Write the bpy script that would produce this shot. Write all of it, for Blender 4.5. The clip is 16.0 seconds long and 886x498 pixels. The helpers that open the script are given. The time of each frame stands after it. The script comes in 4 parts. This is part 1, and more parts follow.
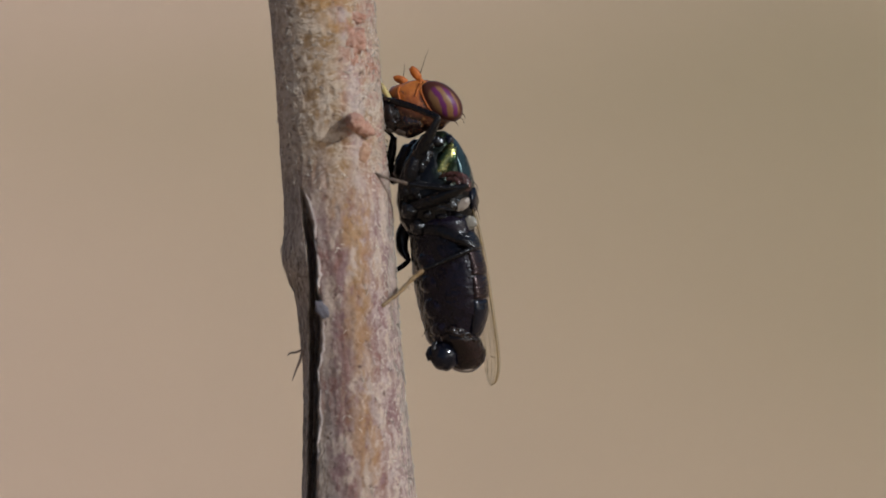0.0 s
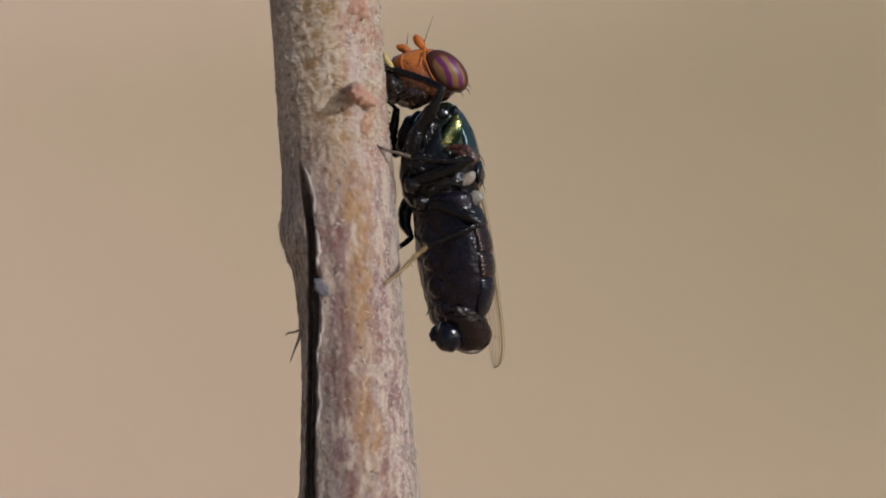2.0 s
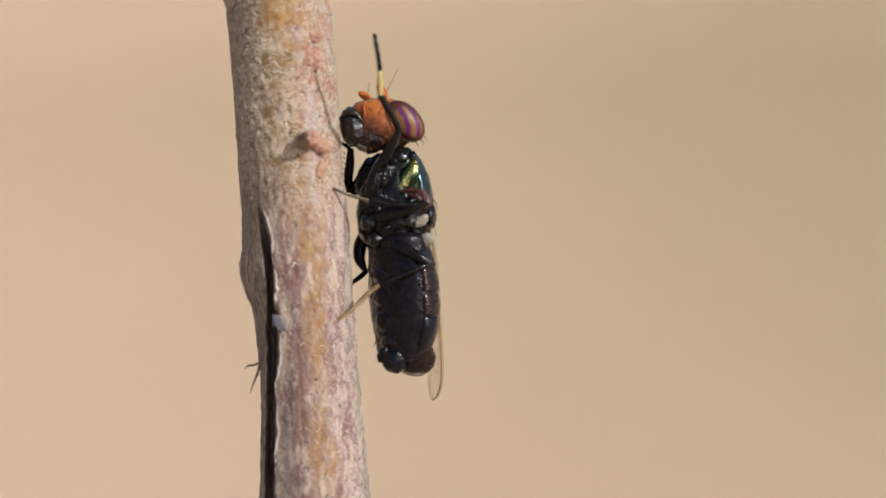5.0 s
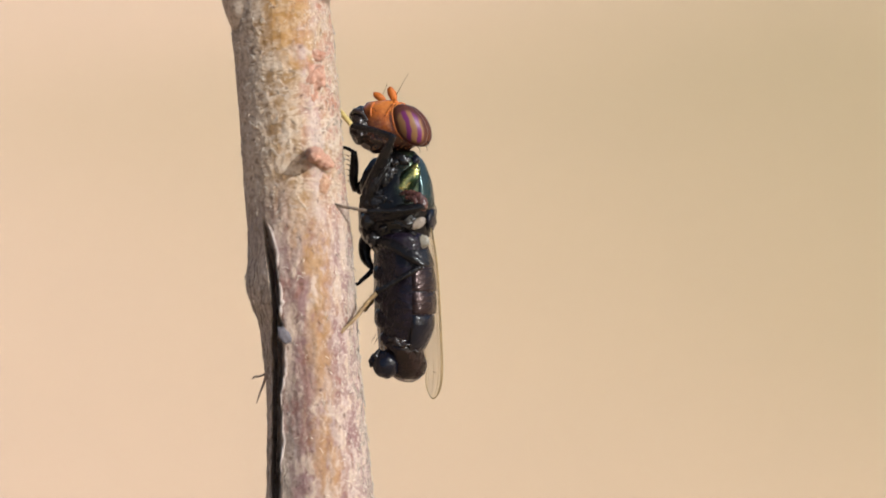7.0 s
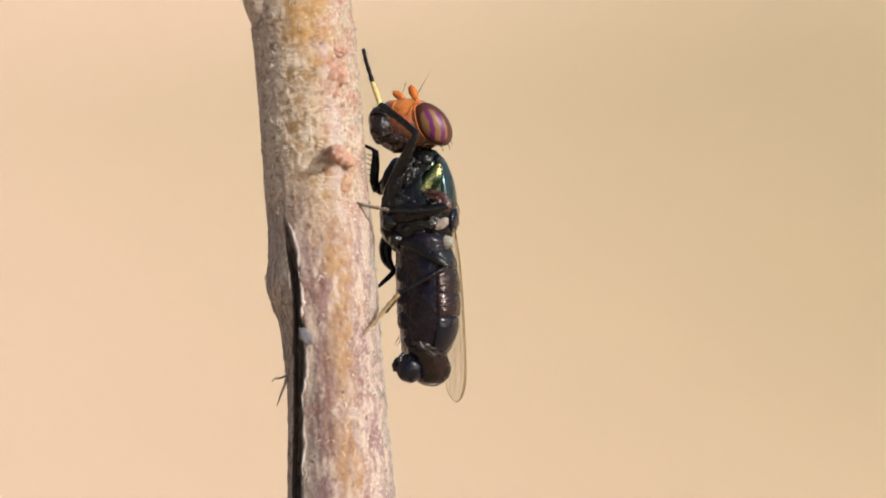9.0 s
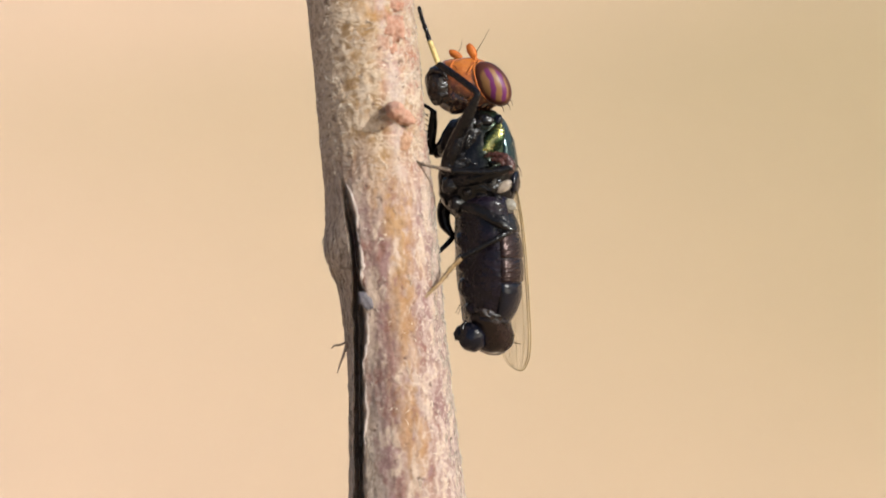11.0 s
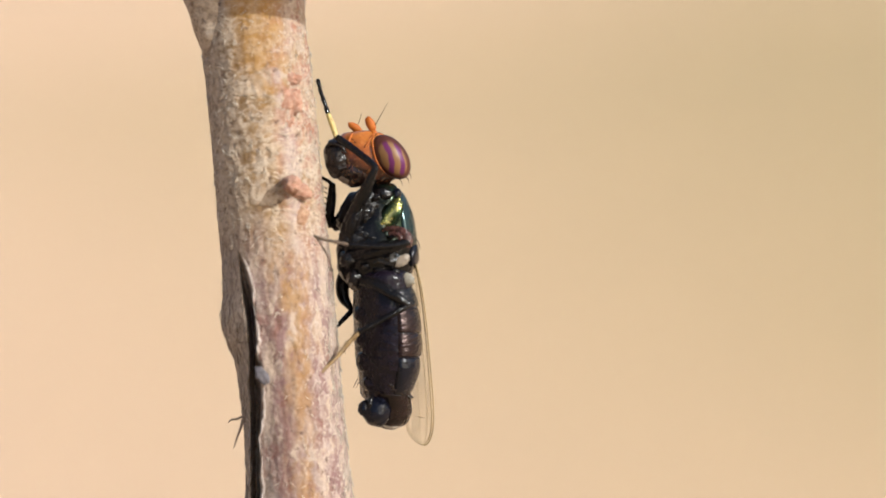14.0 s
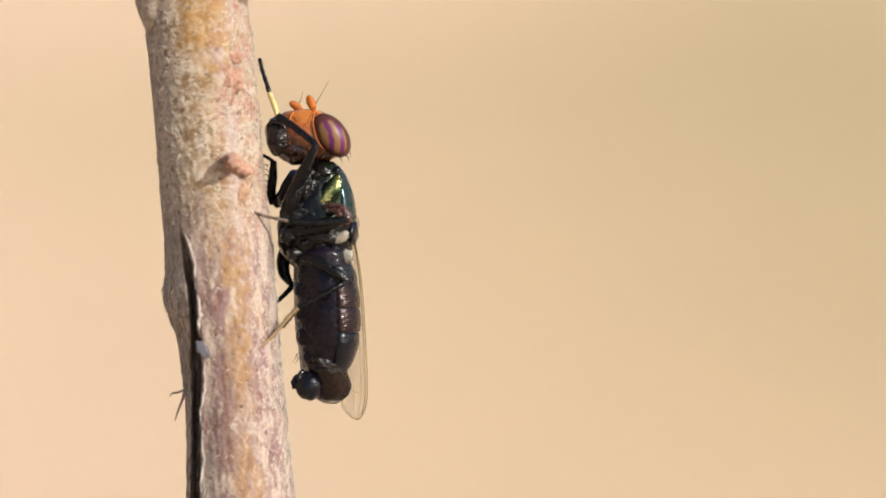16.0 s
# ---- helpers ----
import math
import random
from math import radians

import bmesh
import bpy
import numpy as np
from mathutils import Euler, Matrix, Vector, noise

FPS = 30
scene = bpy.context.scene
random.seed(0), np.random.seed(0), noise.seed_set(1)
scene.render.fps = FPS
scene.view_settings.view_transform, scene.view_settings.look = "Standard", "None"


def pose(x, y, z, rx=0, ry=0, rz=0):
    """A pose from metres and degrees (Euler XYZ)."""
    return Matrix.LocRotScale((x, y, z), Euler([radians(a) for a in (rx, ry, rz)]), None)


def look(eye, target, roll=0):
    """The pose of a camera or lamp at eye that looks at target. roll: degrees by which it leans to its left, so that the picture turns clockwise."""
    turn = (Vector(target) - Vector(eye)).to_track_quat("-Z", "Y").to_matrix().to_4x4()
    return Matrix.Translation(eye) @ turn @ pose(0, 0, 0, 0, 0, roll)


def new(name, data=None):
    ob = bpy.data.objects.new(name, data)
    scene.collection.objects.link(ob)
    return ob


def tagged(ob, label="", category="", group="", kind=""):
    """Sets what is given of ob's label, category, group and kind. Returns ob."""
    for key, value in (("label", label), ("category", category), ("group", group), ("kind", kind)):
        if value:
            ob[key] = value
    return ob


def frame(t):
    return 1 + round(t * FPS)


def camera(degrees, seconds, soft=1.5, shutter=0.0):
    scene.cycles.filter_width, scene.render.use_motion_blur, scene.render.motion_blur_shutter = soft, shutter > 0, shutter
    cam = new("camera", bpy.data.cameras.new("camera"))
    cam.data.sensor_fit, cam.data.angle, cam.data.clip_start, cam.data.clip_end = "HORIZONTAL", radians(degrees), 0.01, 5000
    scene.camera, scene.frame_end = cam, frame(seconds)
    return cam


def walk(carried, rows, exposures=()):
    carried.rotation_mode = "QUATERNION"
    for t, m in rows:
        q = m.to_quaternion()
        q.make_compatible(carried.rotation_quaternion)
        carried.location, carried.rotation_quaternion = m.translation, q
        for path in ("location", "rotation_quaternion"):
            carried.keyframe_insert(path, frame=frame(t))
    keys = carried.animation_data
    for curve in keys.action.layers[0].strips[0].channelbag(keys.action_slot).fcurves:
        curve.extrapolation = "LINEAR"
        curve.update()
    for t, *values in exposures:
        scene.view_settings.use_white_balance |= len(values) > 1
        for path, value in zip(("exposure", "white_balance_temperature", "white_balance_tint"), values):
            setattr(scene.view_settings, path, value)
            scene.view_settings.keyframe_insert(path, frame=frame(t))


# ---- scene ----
U = 1.25e-5          # model unit: one eightieth of a millimetre
AX, AY = 640.0, 440.0  # model point that lies on the tilted working axes
# working axes: the camera looks a little down, the stem leans back with them
V = Matrix.Translation((0, 0, 0.30)) @ Matrix.Rotation(radians(-12), 4, "X")


def at(x, y, d=0.0):
    """A model point (units right, units down, units away) on the working axes, in metres."""
    return Vector(((x - AX) * U, d * U, (AY - y) * U))


# ---------------------------------------------------------------- camera
cam = camera(10.0, 16.0, soft=1.7)
cam.data.dof.use_dof = True
cam.data.dof.aperture_fstop = 58.0   # focused on the fly


def eye(x, y, mm, roll):
    p = at(x, y)
    return V @ look((p.x, -mm / 1000, p.z), (p.x, 0, p.z), roll)


walk(cam, [
    (0.0, eye(819.6, 601.4, 115.16, 0.90)),
    (0.5, eye(824.7, 629.3, 115.27, 0.80)),
    (1.0, eye(811.7, 645.3, 111.30, 0.74)),
    (1.5, eye(802.0, 651.4, 109.26, 0.64)),
    (2.0, eye(812.5, 643.3, 110.51, 1.03)),
    (2.5, eye(852.6, 620.9, 112.84, 0.76)),
    (3.0, eye(871.0, 628.7, 115.04, 0.61)),
    (3.5, eye(875.6, 648.7, 116.36, 0.72)),
    (4.0, eye(893.8, 638.3, 117.12, 1.01)),
    (4.2, eye(905.0, 616.6, 116.46, 1.03)),
    (6.3, eye(896.7, 531.3, 119.03, 0.50)),
    (6.5, eye(904.9, 533.3, 118.91, 0.45)),
    (7.0, eye(899.6, 548.3, 120.04, 0.68)),
    (7.5, eye(863.6, 563.8, 119.60, 0.55)),
    (8.0, eye(850.6, 561.3, 118.53, 0.64)),
    (10.3, eye(863.5, 536.4, 117.65, 0.18)),
    (10.5, eye(829.8, 558.7, 116.55, 0.04)),
    (11.0, eye(741.4, 621.9, 113.99, -0.28)),
    (11.5, eye(740.5, 591.3, 113.20, -0.11)),
    (12.0, eye(730.1, 537.2, 113.27, -0.13)),
    (12.5, eye(784.0, 441.0, 112.01, 0.00)),
    (13.0, eye(824.9, 412.9, 110.96, -0.02)),
    (13.5, eye(905.8, 394.4, 110.35, 0.35)),
    (14.0, eye(924.8, 489.6, 113.44, -0.09)),
    (14.5, eye(955.2, 475.4, 116.47, 0.06)),
    (15.0, eye(995.9, 476.1, 118.24, 0.16)),
    (15.5, eye(1032.8, 506.4, 117.08, 0.06)),
    (16.0, eye(1036.2, 531.1, 115.26, 0.16)),
], exposures=[
    (0.0, -0.60, 5440, 8), (2.0, -0.44, 5530, 8), (3.0, -0.32, 5640, 8), (4.2, -0.14, 5730, 8), (6.3, 0.30, 5800, 8),
    (7.0, 0.35, 5800, 8), (8.2, 0.42, 5900, 8), (10.3, 0.42, 6010, 7), (13.0, 0.42, 6010, 7), (16.0, 0.45, 6030, 7)])

# ---------------------------------------------------------------- light
SUN = Vector((0.662, -0.499, 0.559)).normalized()
world = bpy.data.worlds.new("world")
scene.world = world
world.use_nodes = True
wt = world.node_tree
sky = wt.nodes.new("ShaderNodeTexSky")
sky.sky_type = "NISHITA"
sky.sun_disc = False
sky.dust_density, sky.ozone_density = 5.0, 0.4
sky.sun_elevation = math.asin(SUN.z)
sky.sun_rotation = math.atan2(SUN.x, SUN.y)
wt.nodes["Background"].inputs["Strength"].default_value = 0.13
wt.links.new(sky.outputs[0], wt.nodes["Background"].inputs["Color"])
sun = new("sun", bpy.data.lights.new("sun", "SUN"))
sun.data.energy, sun.data.angle, sun.data.color = 3.8, radians(0.6), (1.0, 0.985, 0.92)
sun.matrix_world = look(SUN * 5, (0, 0, 0))


# ---------------------------------------------------------------- materials
class Mat:
    """A small node-graph writer."""

    def __init__(self, name, rough=0.5, metal=0.0, coat=0.0, spec=0.5):
        self.m = bpy.data.materials.new(name)
        self.m.use_nodes = True
        self.t = self.m.node_tree
        self.b = self.t.nodes["Principled BSDF"]
        self.b.inputs["Roughness"].default_value = rough
        self.b.inputs["Metallic"].default_value = metal
        self.b.inputs["Coat Weight"].default_value = coat
        self.b.inputs["Coat Roughness"].default_value = 0.12
        self.b.inputs["Specular IOR Level"].default_value = spec
        self.co = self.t.nodes.new("ShaderNodeTexCoord").outputs["Object"]

    def put(self, socket, value):
        if isinstance(value, (int, float)):
            socket.default_value = value
        elif isinstance(value, tuple):
            socket.default_value = (*value, 1) if len(value) == 3 and socket.type == "RGBA" else value
        else:
            self.t.links.new(value, socket)

    def scaled(self, sx, sy, sz, src=None, shift=(0.0, 0.0, 0.0)):
        n = self.t.nodes.new("ShaderNodeMapping")
        n.inputs["Scale"].default_value = (sx, sy, sz)
        n.inputs["Location"].default_value = shift
        self.put(n.inputs["Vector"], src or self.co)
        return n.outputs[0]

    def noise(self, scale, detail=4.0, rough=0.55, src=None, dist=0.0):
        n = self.t.nodes.new("ShaderNodeTexNoise")
        n.inputs["Scale"].default_value = scale
        n.inputs["Detail"].default_value = detail
        n.inputs["Roughness"].default_value = rough
        n.inputs["Distortion"].default_value = dist
        self.put(n.inputs["Vector"], src or self.co)
        return n.outputs["Fac"]

    def ramp(self, fac, stops):
        n = self.t.nodes.new("ShaderNodeValToRGB")
        e = n.color_ramp.elements
        while len(e) < len(stops):
            e.new(0.5)
        for k, (p, c) in zip(e, stops):
            k.position, k.color = p, ((c, c, c, 1) if isinstance(c, (int, float)) else (*c, 1))
        self.put(n.inputs[0], fac)
        return n.outputs[0]

    def mix(self, fac, a, b, mode="MIX"):
        n = self.t.nodes.new("ShaderNodeMix")
        n.data_type, n.blend_type = "RGBA", mode
        self.put(n.inputs[0], fac)
        self.put(n.inputs[6], a)
        self.put(n.inputs[7], b)
        return n.outputs[2]

    def math(self, op, a, b=0.0, c=0.0):
        n = self.t.nodes.new("ShaderNodeMath")
        n.operation = op
        for s, v in zip(n.inputs, (a, b, c)):
            self.put(s, v)
        return n.outputs[0]

    def axis(self, which, src=None):
        n = self.t.nodes.new("ShaderNodeSeparateXYZ")
        self.put(n.inputs[0], src or self.co)
        return n.outputs[which]

    def bump(self, height, dist, strength=1.0):
        n = self.t.nodes.new("ShaderNodeBump")
        n.inputs["Strength"].default_value = strength
        n.inputs["Distance"].default_value = dist
        self.put(n.inputs["Height"], height)
        self.t.links.new(n.outputs[0], self.b.inputs["Normal"])

    def done(self, color=None, rough=None):
        if color is not None:
            self.put(self.b.inputs["Base Color"], color)
        if rough is not None:
            self.put(self.b.inputs["Roughness"], rough)
        return self.m


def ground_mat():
    """Pale dry sand, olive patches; the backdrop's bright-to-dark gradient is put into its colour."""
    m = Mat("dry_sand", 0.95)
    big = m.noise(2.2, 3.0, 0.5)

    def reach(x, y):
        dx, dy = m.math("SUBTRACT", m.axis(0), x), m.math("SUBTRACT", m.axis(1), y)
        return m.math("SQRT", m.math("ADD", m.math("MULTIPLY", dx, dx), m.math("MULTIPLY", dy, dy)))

    olive_tone = m.math("MULTIPLY_ADD", reach(1.5, 1.85), -1.7, 3.31)
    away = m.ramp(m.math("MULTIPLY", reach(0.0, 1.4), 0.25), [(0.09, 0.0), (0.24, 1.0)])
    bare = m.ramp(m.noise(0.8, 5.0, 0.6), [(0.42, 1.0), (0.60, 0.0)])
    olive_tone = m.math("SUBTRACT", olive_tone, m.math("MULTIPLY", m.math("MULTIPLY", away, bare), 2.6))
    olive_tone = m.math("MAXIMUM", olive_tone, m.math("MULTIPLY", m.ramp(m.noise(0.55, 3.0, 0.5), [(0.46, 0.0), (0.62, 1.0)]), m.ramp(m.math("MULTIPLY", reach(0.0, 1.4), 0.25), [(0.2, 0.0), (0.45, 1.0)])))
    fac = m.math("ADD", olive_tone, m.math("MULTIPLY", m.math("SUBTRACT", big, 0.5), 0.5))
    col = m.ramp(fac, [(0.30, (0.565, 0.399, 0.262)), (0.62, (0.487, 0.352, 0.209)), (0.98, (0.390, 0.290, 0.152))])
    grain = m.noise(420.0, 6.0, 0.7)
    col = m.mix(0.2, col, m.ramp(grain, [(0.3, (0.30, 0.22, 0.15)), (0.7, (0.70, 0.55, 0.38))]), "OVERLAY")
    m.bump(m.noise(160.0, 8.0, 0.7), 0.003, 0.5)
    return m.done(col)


def bark_mat():
    """Grey-pink bark: beige skin with cream webbing and ochre windows above, long mauve, cream and ochre streaks below, grey fibres beside the split."""
    m = Mat("bark", 0.8, 0.0, 0.0, 0.35)
    k = 1 / U
    x = m.math("MULTIPLY_ADD", m.axis(0), k, 700.0)
    y = m.math("MULTIPLY_ADD", m.axis(2), -k, 1300.0)
    mid = m.math("MULTIPLY_ADD", y, 0.098, 578.0)
    bend = m.t.nodes.new("ShaderNodeTexNoise")
    bend.inputs["Scale"].default_value, bend.inputs["Detail"].default_value = k / 26, 3.0
    m.put(bend.inputs["Vector"], m.co)
    off = m.t.nodes.new("ShaderNodeVectorMath")
    off.operation = "MULTIPLY_ADD"
    m.put(off.inputs[0], bend.outputs["Color"])
    off.inputs[1].default_value = (30 * U,) * 3
    m.put(off.inputs[2], m.co)
    warped = off.outputs[0]

    def spots(size, lo, hi, stretch=(1, 1, 1), shift=(0, 0, 0), detail=3.0, src=None, top=1.0, dist=0.0):
        return m.ramp(m.noise(k / size, detail, 0.58, m.scaled(*stretch, src, shift), dist), [(lo, 0.0), (hi, top)])

    def times(*a):
        out = a[0]
        for b in a[1:]:
            out = m.math("MULTIPLY", out, b)
        return out

    wob = m.noise(k / 60, 3.0, 0.6, m.scaled(1, 1, 0.4))
    xr = m.math("MULTIPLY", m.math("SUBTRACT", x, mid), 1 / 190)
    xr = m.math("ADD", xr, m.math("MULTIPLY_ADD", m.math("SUBTRACT", wob, 0.5), 0.22, 0.5))
    yw = m.math("ADD", y, m.math("MULTIPLY", m.math("SUBTRACT", wob, 0.5), 160.0))
    up = m.ramp(m.math("MULTIPLY_ADD", yw, -1 / 400, 1.5), [(0.15, 0.0), (0.45, 1.0)])
    fine = m.noise(k / 5, 4.0, 0.65)

    # upper bark
    u = m.mix(spots(44, 0.40, 0.56, (1, 1, 0.8)), (0.315, 0.205, 0.100), (0.440, 0.335, 0.225))
    u = m.mix(times(spots(34, 0.50, 0.57, (0.9, 0.9, 1.1), (0.005, 0.003, 0.001), 4.0), 0.75), u, (0.50, 0.43, 0.345))
    u = m.mix(times(spots(38, 0.49, 0.56, (0.8, 0.8, 1.0), (0.002, 0, 0.004), 4.0), m.ramp(xr, [(0.14, 0.2), (0.26, 1.0), (0.66, 1.0), (0.76, 0.2)]), 0.9), u, m.mix(spots(16, 0.35, 0.65), (0.235, 0.140, 0.052), (0.330, 0.215, 0.095)))
    blotch = m.noise(k / 42, 3.0, 0.55, m.scaled(0.6, 0.6, 1.25))
    bias = m.ramp(m.math("MULTIPLY_ADD", y, 1 / 500, 0.1), [(0.10, 1.0), (0.37, 0.80), (0.50, 0.42), (0.70, 0.10)])
    window = m.ramp(xr, [(0.24, 0.0), (0.40, 1.0), (0.76, 1.0), (0.88, 0.0)])
    ochre = times(window, m.ramp(m.math("MULTIPLY_ADD", bias, 0.55, blotch), [(0.74, 0.0), (0.84, 1.0)]), up)
    u = m.mix(times(ochre, 0.95), u, m.mix(m.noise(k / 24, 2.0), (0.29, 0.150, 0.032), (0.47, 0.285, 0.095)))
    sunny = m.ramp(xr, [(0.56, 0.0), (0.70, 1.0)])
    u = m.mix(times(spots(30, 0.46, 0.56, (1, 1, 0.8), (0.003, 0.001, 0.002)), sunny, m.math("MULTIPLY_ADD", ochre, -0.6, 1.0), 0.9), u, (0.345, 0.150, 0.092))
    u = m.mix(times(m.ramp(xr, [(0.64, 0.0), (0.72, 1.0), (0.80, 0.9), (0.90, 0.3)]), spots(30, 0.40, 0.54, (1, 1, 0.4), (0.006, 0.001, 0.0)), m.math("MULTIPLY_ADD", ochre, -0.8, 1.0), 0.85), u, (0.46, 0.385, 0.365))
    # left side: grey bark, with its shaded tone also put into the colour
    u = m.mix(times(m.ramp(xr, [(0.12, 1.0), (0.30, 0.0)]), 0.75), u, m.mix(spots(11, 0.42, 0.58, (1, 1, 1), (0, 0, 0), 4.0), (0.29, 0.240, 0.190), (0.60, 0.535, 0.455)))

    # lower bark: streaks along the grain
    grain = m.noise(k / 26, 3.0, 0.55, m.scaled(1, 1, 0.24, warped))
    w = m.ramp(xr, [(0.0, (0.200, 0.160, 0.130)), (0.20, (0.23, 0.18, 0.145)), (0.27, (0.36, 0.30, 0.265)), (0.33, (0.245, 0.165, 0.150)), (0.42, (0.230, 0.135, 0.118)),
                    (0.50, (0.345, 0.250, 0.205)), (0.57, (0.320, 0.185, 0.095)), (0.63, (0.330, 0.205, 0.110)), (0.72, (0.330, 0.230, 0.195)), (0.84, (0.285, 0.190, 0.170)), (0.94, (0.30, 0.235, 0.215))])
    w = m.mix(m.ramp(grain, [(0.36, 0.9), (0.46, 0.0)]), w, (0.215, 0.105, 0.085))
    w = m.mix(times(m.ramp(grain, [(0.51, 0.0), (0.57, 0.95)]), m.ramp(xr, [(0.22, 0.3), (0.36, 1.0)])), w, (0.53, 0.44, 0.355))
    w = m.mix(times(spots(34, 0.50, 0.60, (1, 1, 0.22), (0.002, 0.004, 0.003), 3.0, warped), m.ramp(xr, [(0.36, 0.0), (0.46, 1.0), (0.78, 1.0), (0.86, 0.2)]), 0.85), w, (0.355, 0.205, 0.095))
    w = m.mix(times(spots(28, 0.50, 0.62, (1, 1, 0.40), (0.008, 0.0, 0.006), 3.0, warped), 0.9), w, (0.245, 0.150, 0.150))
    w = m.mix(times(spots(12, 0.48, 0.60, (1, 1, 0.45), (0.001, 0.002, 0.008), 3.0, warped), m.ramp(xr, [(0.45, 0.25), (0.80, 1.0)]), 0.75), w, (0.49, 0.41, 0.37))
    w = m.mix(times(spots(30, 0.47, 0.56, (1, 1, 0.5), (0.004, 0.006, 0.001), 3.0, warped), m.ramp(xr, [(0.44, 0.0), (0.54, 1.0), (0.70, 1.0), (0.78, 0.0)]), m.ramp(m.math("MULTIPLY", y, 1 / 1000), [(0.66, 1.0), (0.80, 0.2)]), 0.85), w, (0.36, 0.215, 0.085))
    # grey fibres on the old bark beside the split
    old = times(m.ramp(xr, [(0.17, 1.0), (0.24, 0.0)]), m.ramp(m.math("MULTIPLY", y, 1 / 1000), [(0.47, 0.0), (0.54, 1.0)]))
    thread = m.noise(k / 7, 3.0, 0.6, m.scaled(1, 1, 0.07, warped))
    w = m.mix(old, w, m.ramp(thread, [(0.34, (0.085, 0.068, 0.056)), (0.46, (0.31, 0.255, 0.205)), (0.64, (0.53, 0.47, 0.40))]))
    base = m.mix(up, w, u)

    # cream webbing of shed skin, most of it above
    cell = m.t.nodes.new("ShaderNodeTexVoronoi")
    cell.feature = "DISTANCE_TO_EDGE"
    cell.inputs["Scale"].default_value = k / 27
    m.put(cell.inputs["Vector"], m.scaled(0.75, 0.75, 1.2, warped))
    web = times(m.ramp(cell.outputs["Distance"], [(0.03, 1.0), (0.17, 0.0)]), spots(46, 0.38, 0.54, (1, 1, 1), (0.004, 0.002, 0.001), 2.0, None, 0.9), m.ramp(fine, [(0.36, 0.1), (0.54, 1.0)]))
    web = times(web, m.math("MULTIPLY_ADD", up, 0.85, 0.12), m.math("MULTIPLY_ADD", ochre, -0.5, 1.0))
    shred = m.ramp(m.noise(k / 13, 4.0, 0.6, m.scaled(0.42, 0.42, 1.5, warped), 0.8), [(0.50, 0.0), (0.58, 1.0)])
    curl = times(shred, spots(52, 0.36, 0.50, (1, 1, 1), (0.003, 0.007, 0.002), 2.0), m.ramp(xr, [(0.10, 0.5), (0.20, 1.0), (0.50, 0.9), (0.66, 0.35)]), m.math("MULTIPLY_ADD", up, 0.9, 0.06), m.math("MULTIPLY_ADD", ochre, -0.7, 1.0))
    pale = m.math("MAXIMUM", web, curl)
    base = m.mix(pale, base, m.mix(up, (0.50, 0.43, 0.385), (0.64, 0.55, 0.43)))
    # small pits, grit and specks
    pit = times(spots(13, 0.62, 0.70, (1, 1, 0.8), (0.001, 0.0, 0.005)), m.math("MULTIPLY_ADD", old, -1.0, 1.0))
    base = m.mix(times(pit, 0.8), base, (0.13, 0.075, 0.055))
    grit = times(spots(6, 0.54, 0.66, (1, 1, 0.8), (0, 0.003, 0.006)), m.ramp(xr, [(0.20, 0.40), (0.5, 0.15), (0.70, 0.35), (0.84, 1.0)]), 0.9)
    base = m.mix(grit, base, (0.62, 0.55, 0.48))
    base = m.mix(m.ramp(fine, [(0.33, 0.32), (0.45, 0.0)]), base, (0.16, 0.105, 0.080))
    h = m.math("ADD", m.math("MULTIPLY", m.math("ADD", pale, grit), 1.1), m.math("ADD", m.math("MULTIPLY", pit, -1.0), m.math("MULTIPLY", fine, 0.7)))
    h = m.math("ADD", h, m.math("ADD", m.math("MULTIPLY", times(thread, old), 2.2), m.math("MULTIPLY", times(grain, m.math("SUBTRACT", 1.0, up)), 1.4)))
    m.bump(h, 2.4 * U, 0.62)
    return m.done(m.mix(1.0, base, (0.66, 0.605, 0.57), "MULTIPLY"))


def plain_mat(name, c1, c2, size, rough=0.6, metal=0.0, coat=0.0, relief=1.0, stretch=(1, 1, 1), spec=0.5):
    m = Mat(name, rough, metal, coat, spec)
    n = m.noise(1 / (size * U), 4.0, 0.6, m.scaled(*stretch))
    m.bump(m.noise(3.3 / (size * U), 4.0, 0.65, m.scaled(*stretch)), relief * U, 0.8)
    return m.done(m.ramp(n, [(0.3, c1), (0.7, c2)]), m.ramp(n, [(0.3, rough * 0.8), (0.75, min(1.0, rough * 1.25))]))


def cuticle_mat(name, c1, c2, size, rough=0.10, spec=0.5, relief=1.0, metal=0.0, stretch=(1, 1, 1), tint=None):
    """Glossy insect cuticle with broad soft dents that break up the highlights."""
    m = Mat(name, rough, metal, 0.0, spec)
    n = m.noise(1 / (size * 1.5 * U), 3.0, 0.6)
    dents = m.noise(1 / (size * U), 1.0, 0.4, m.scaled(*stretch))
    fine = m.noise(2.6 / (size * U), 0.0, 0.5, m.scaled(*stretch))
    if tint:
        m.b.inputs["Specular Tint"].default_value = (*tint, 1)
    m.bump(m.math("ADD", dents, m.math("MULTIPLY", fine, 0.38)), relief * U, 1.0)
    return m.done(m.ramp(n, [(0.3, c1), (0.7, c2)]), m.ramp(n, [(0.35, rough), (0.75, rough * 1.9)]))


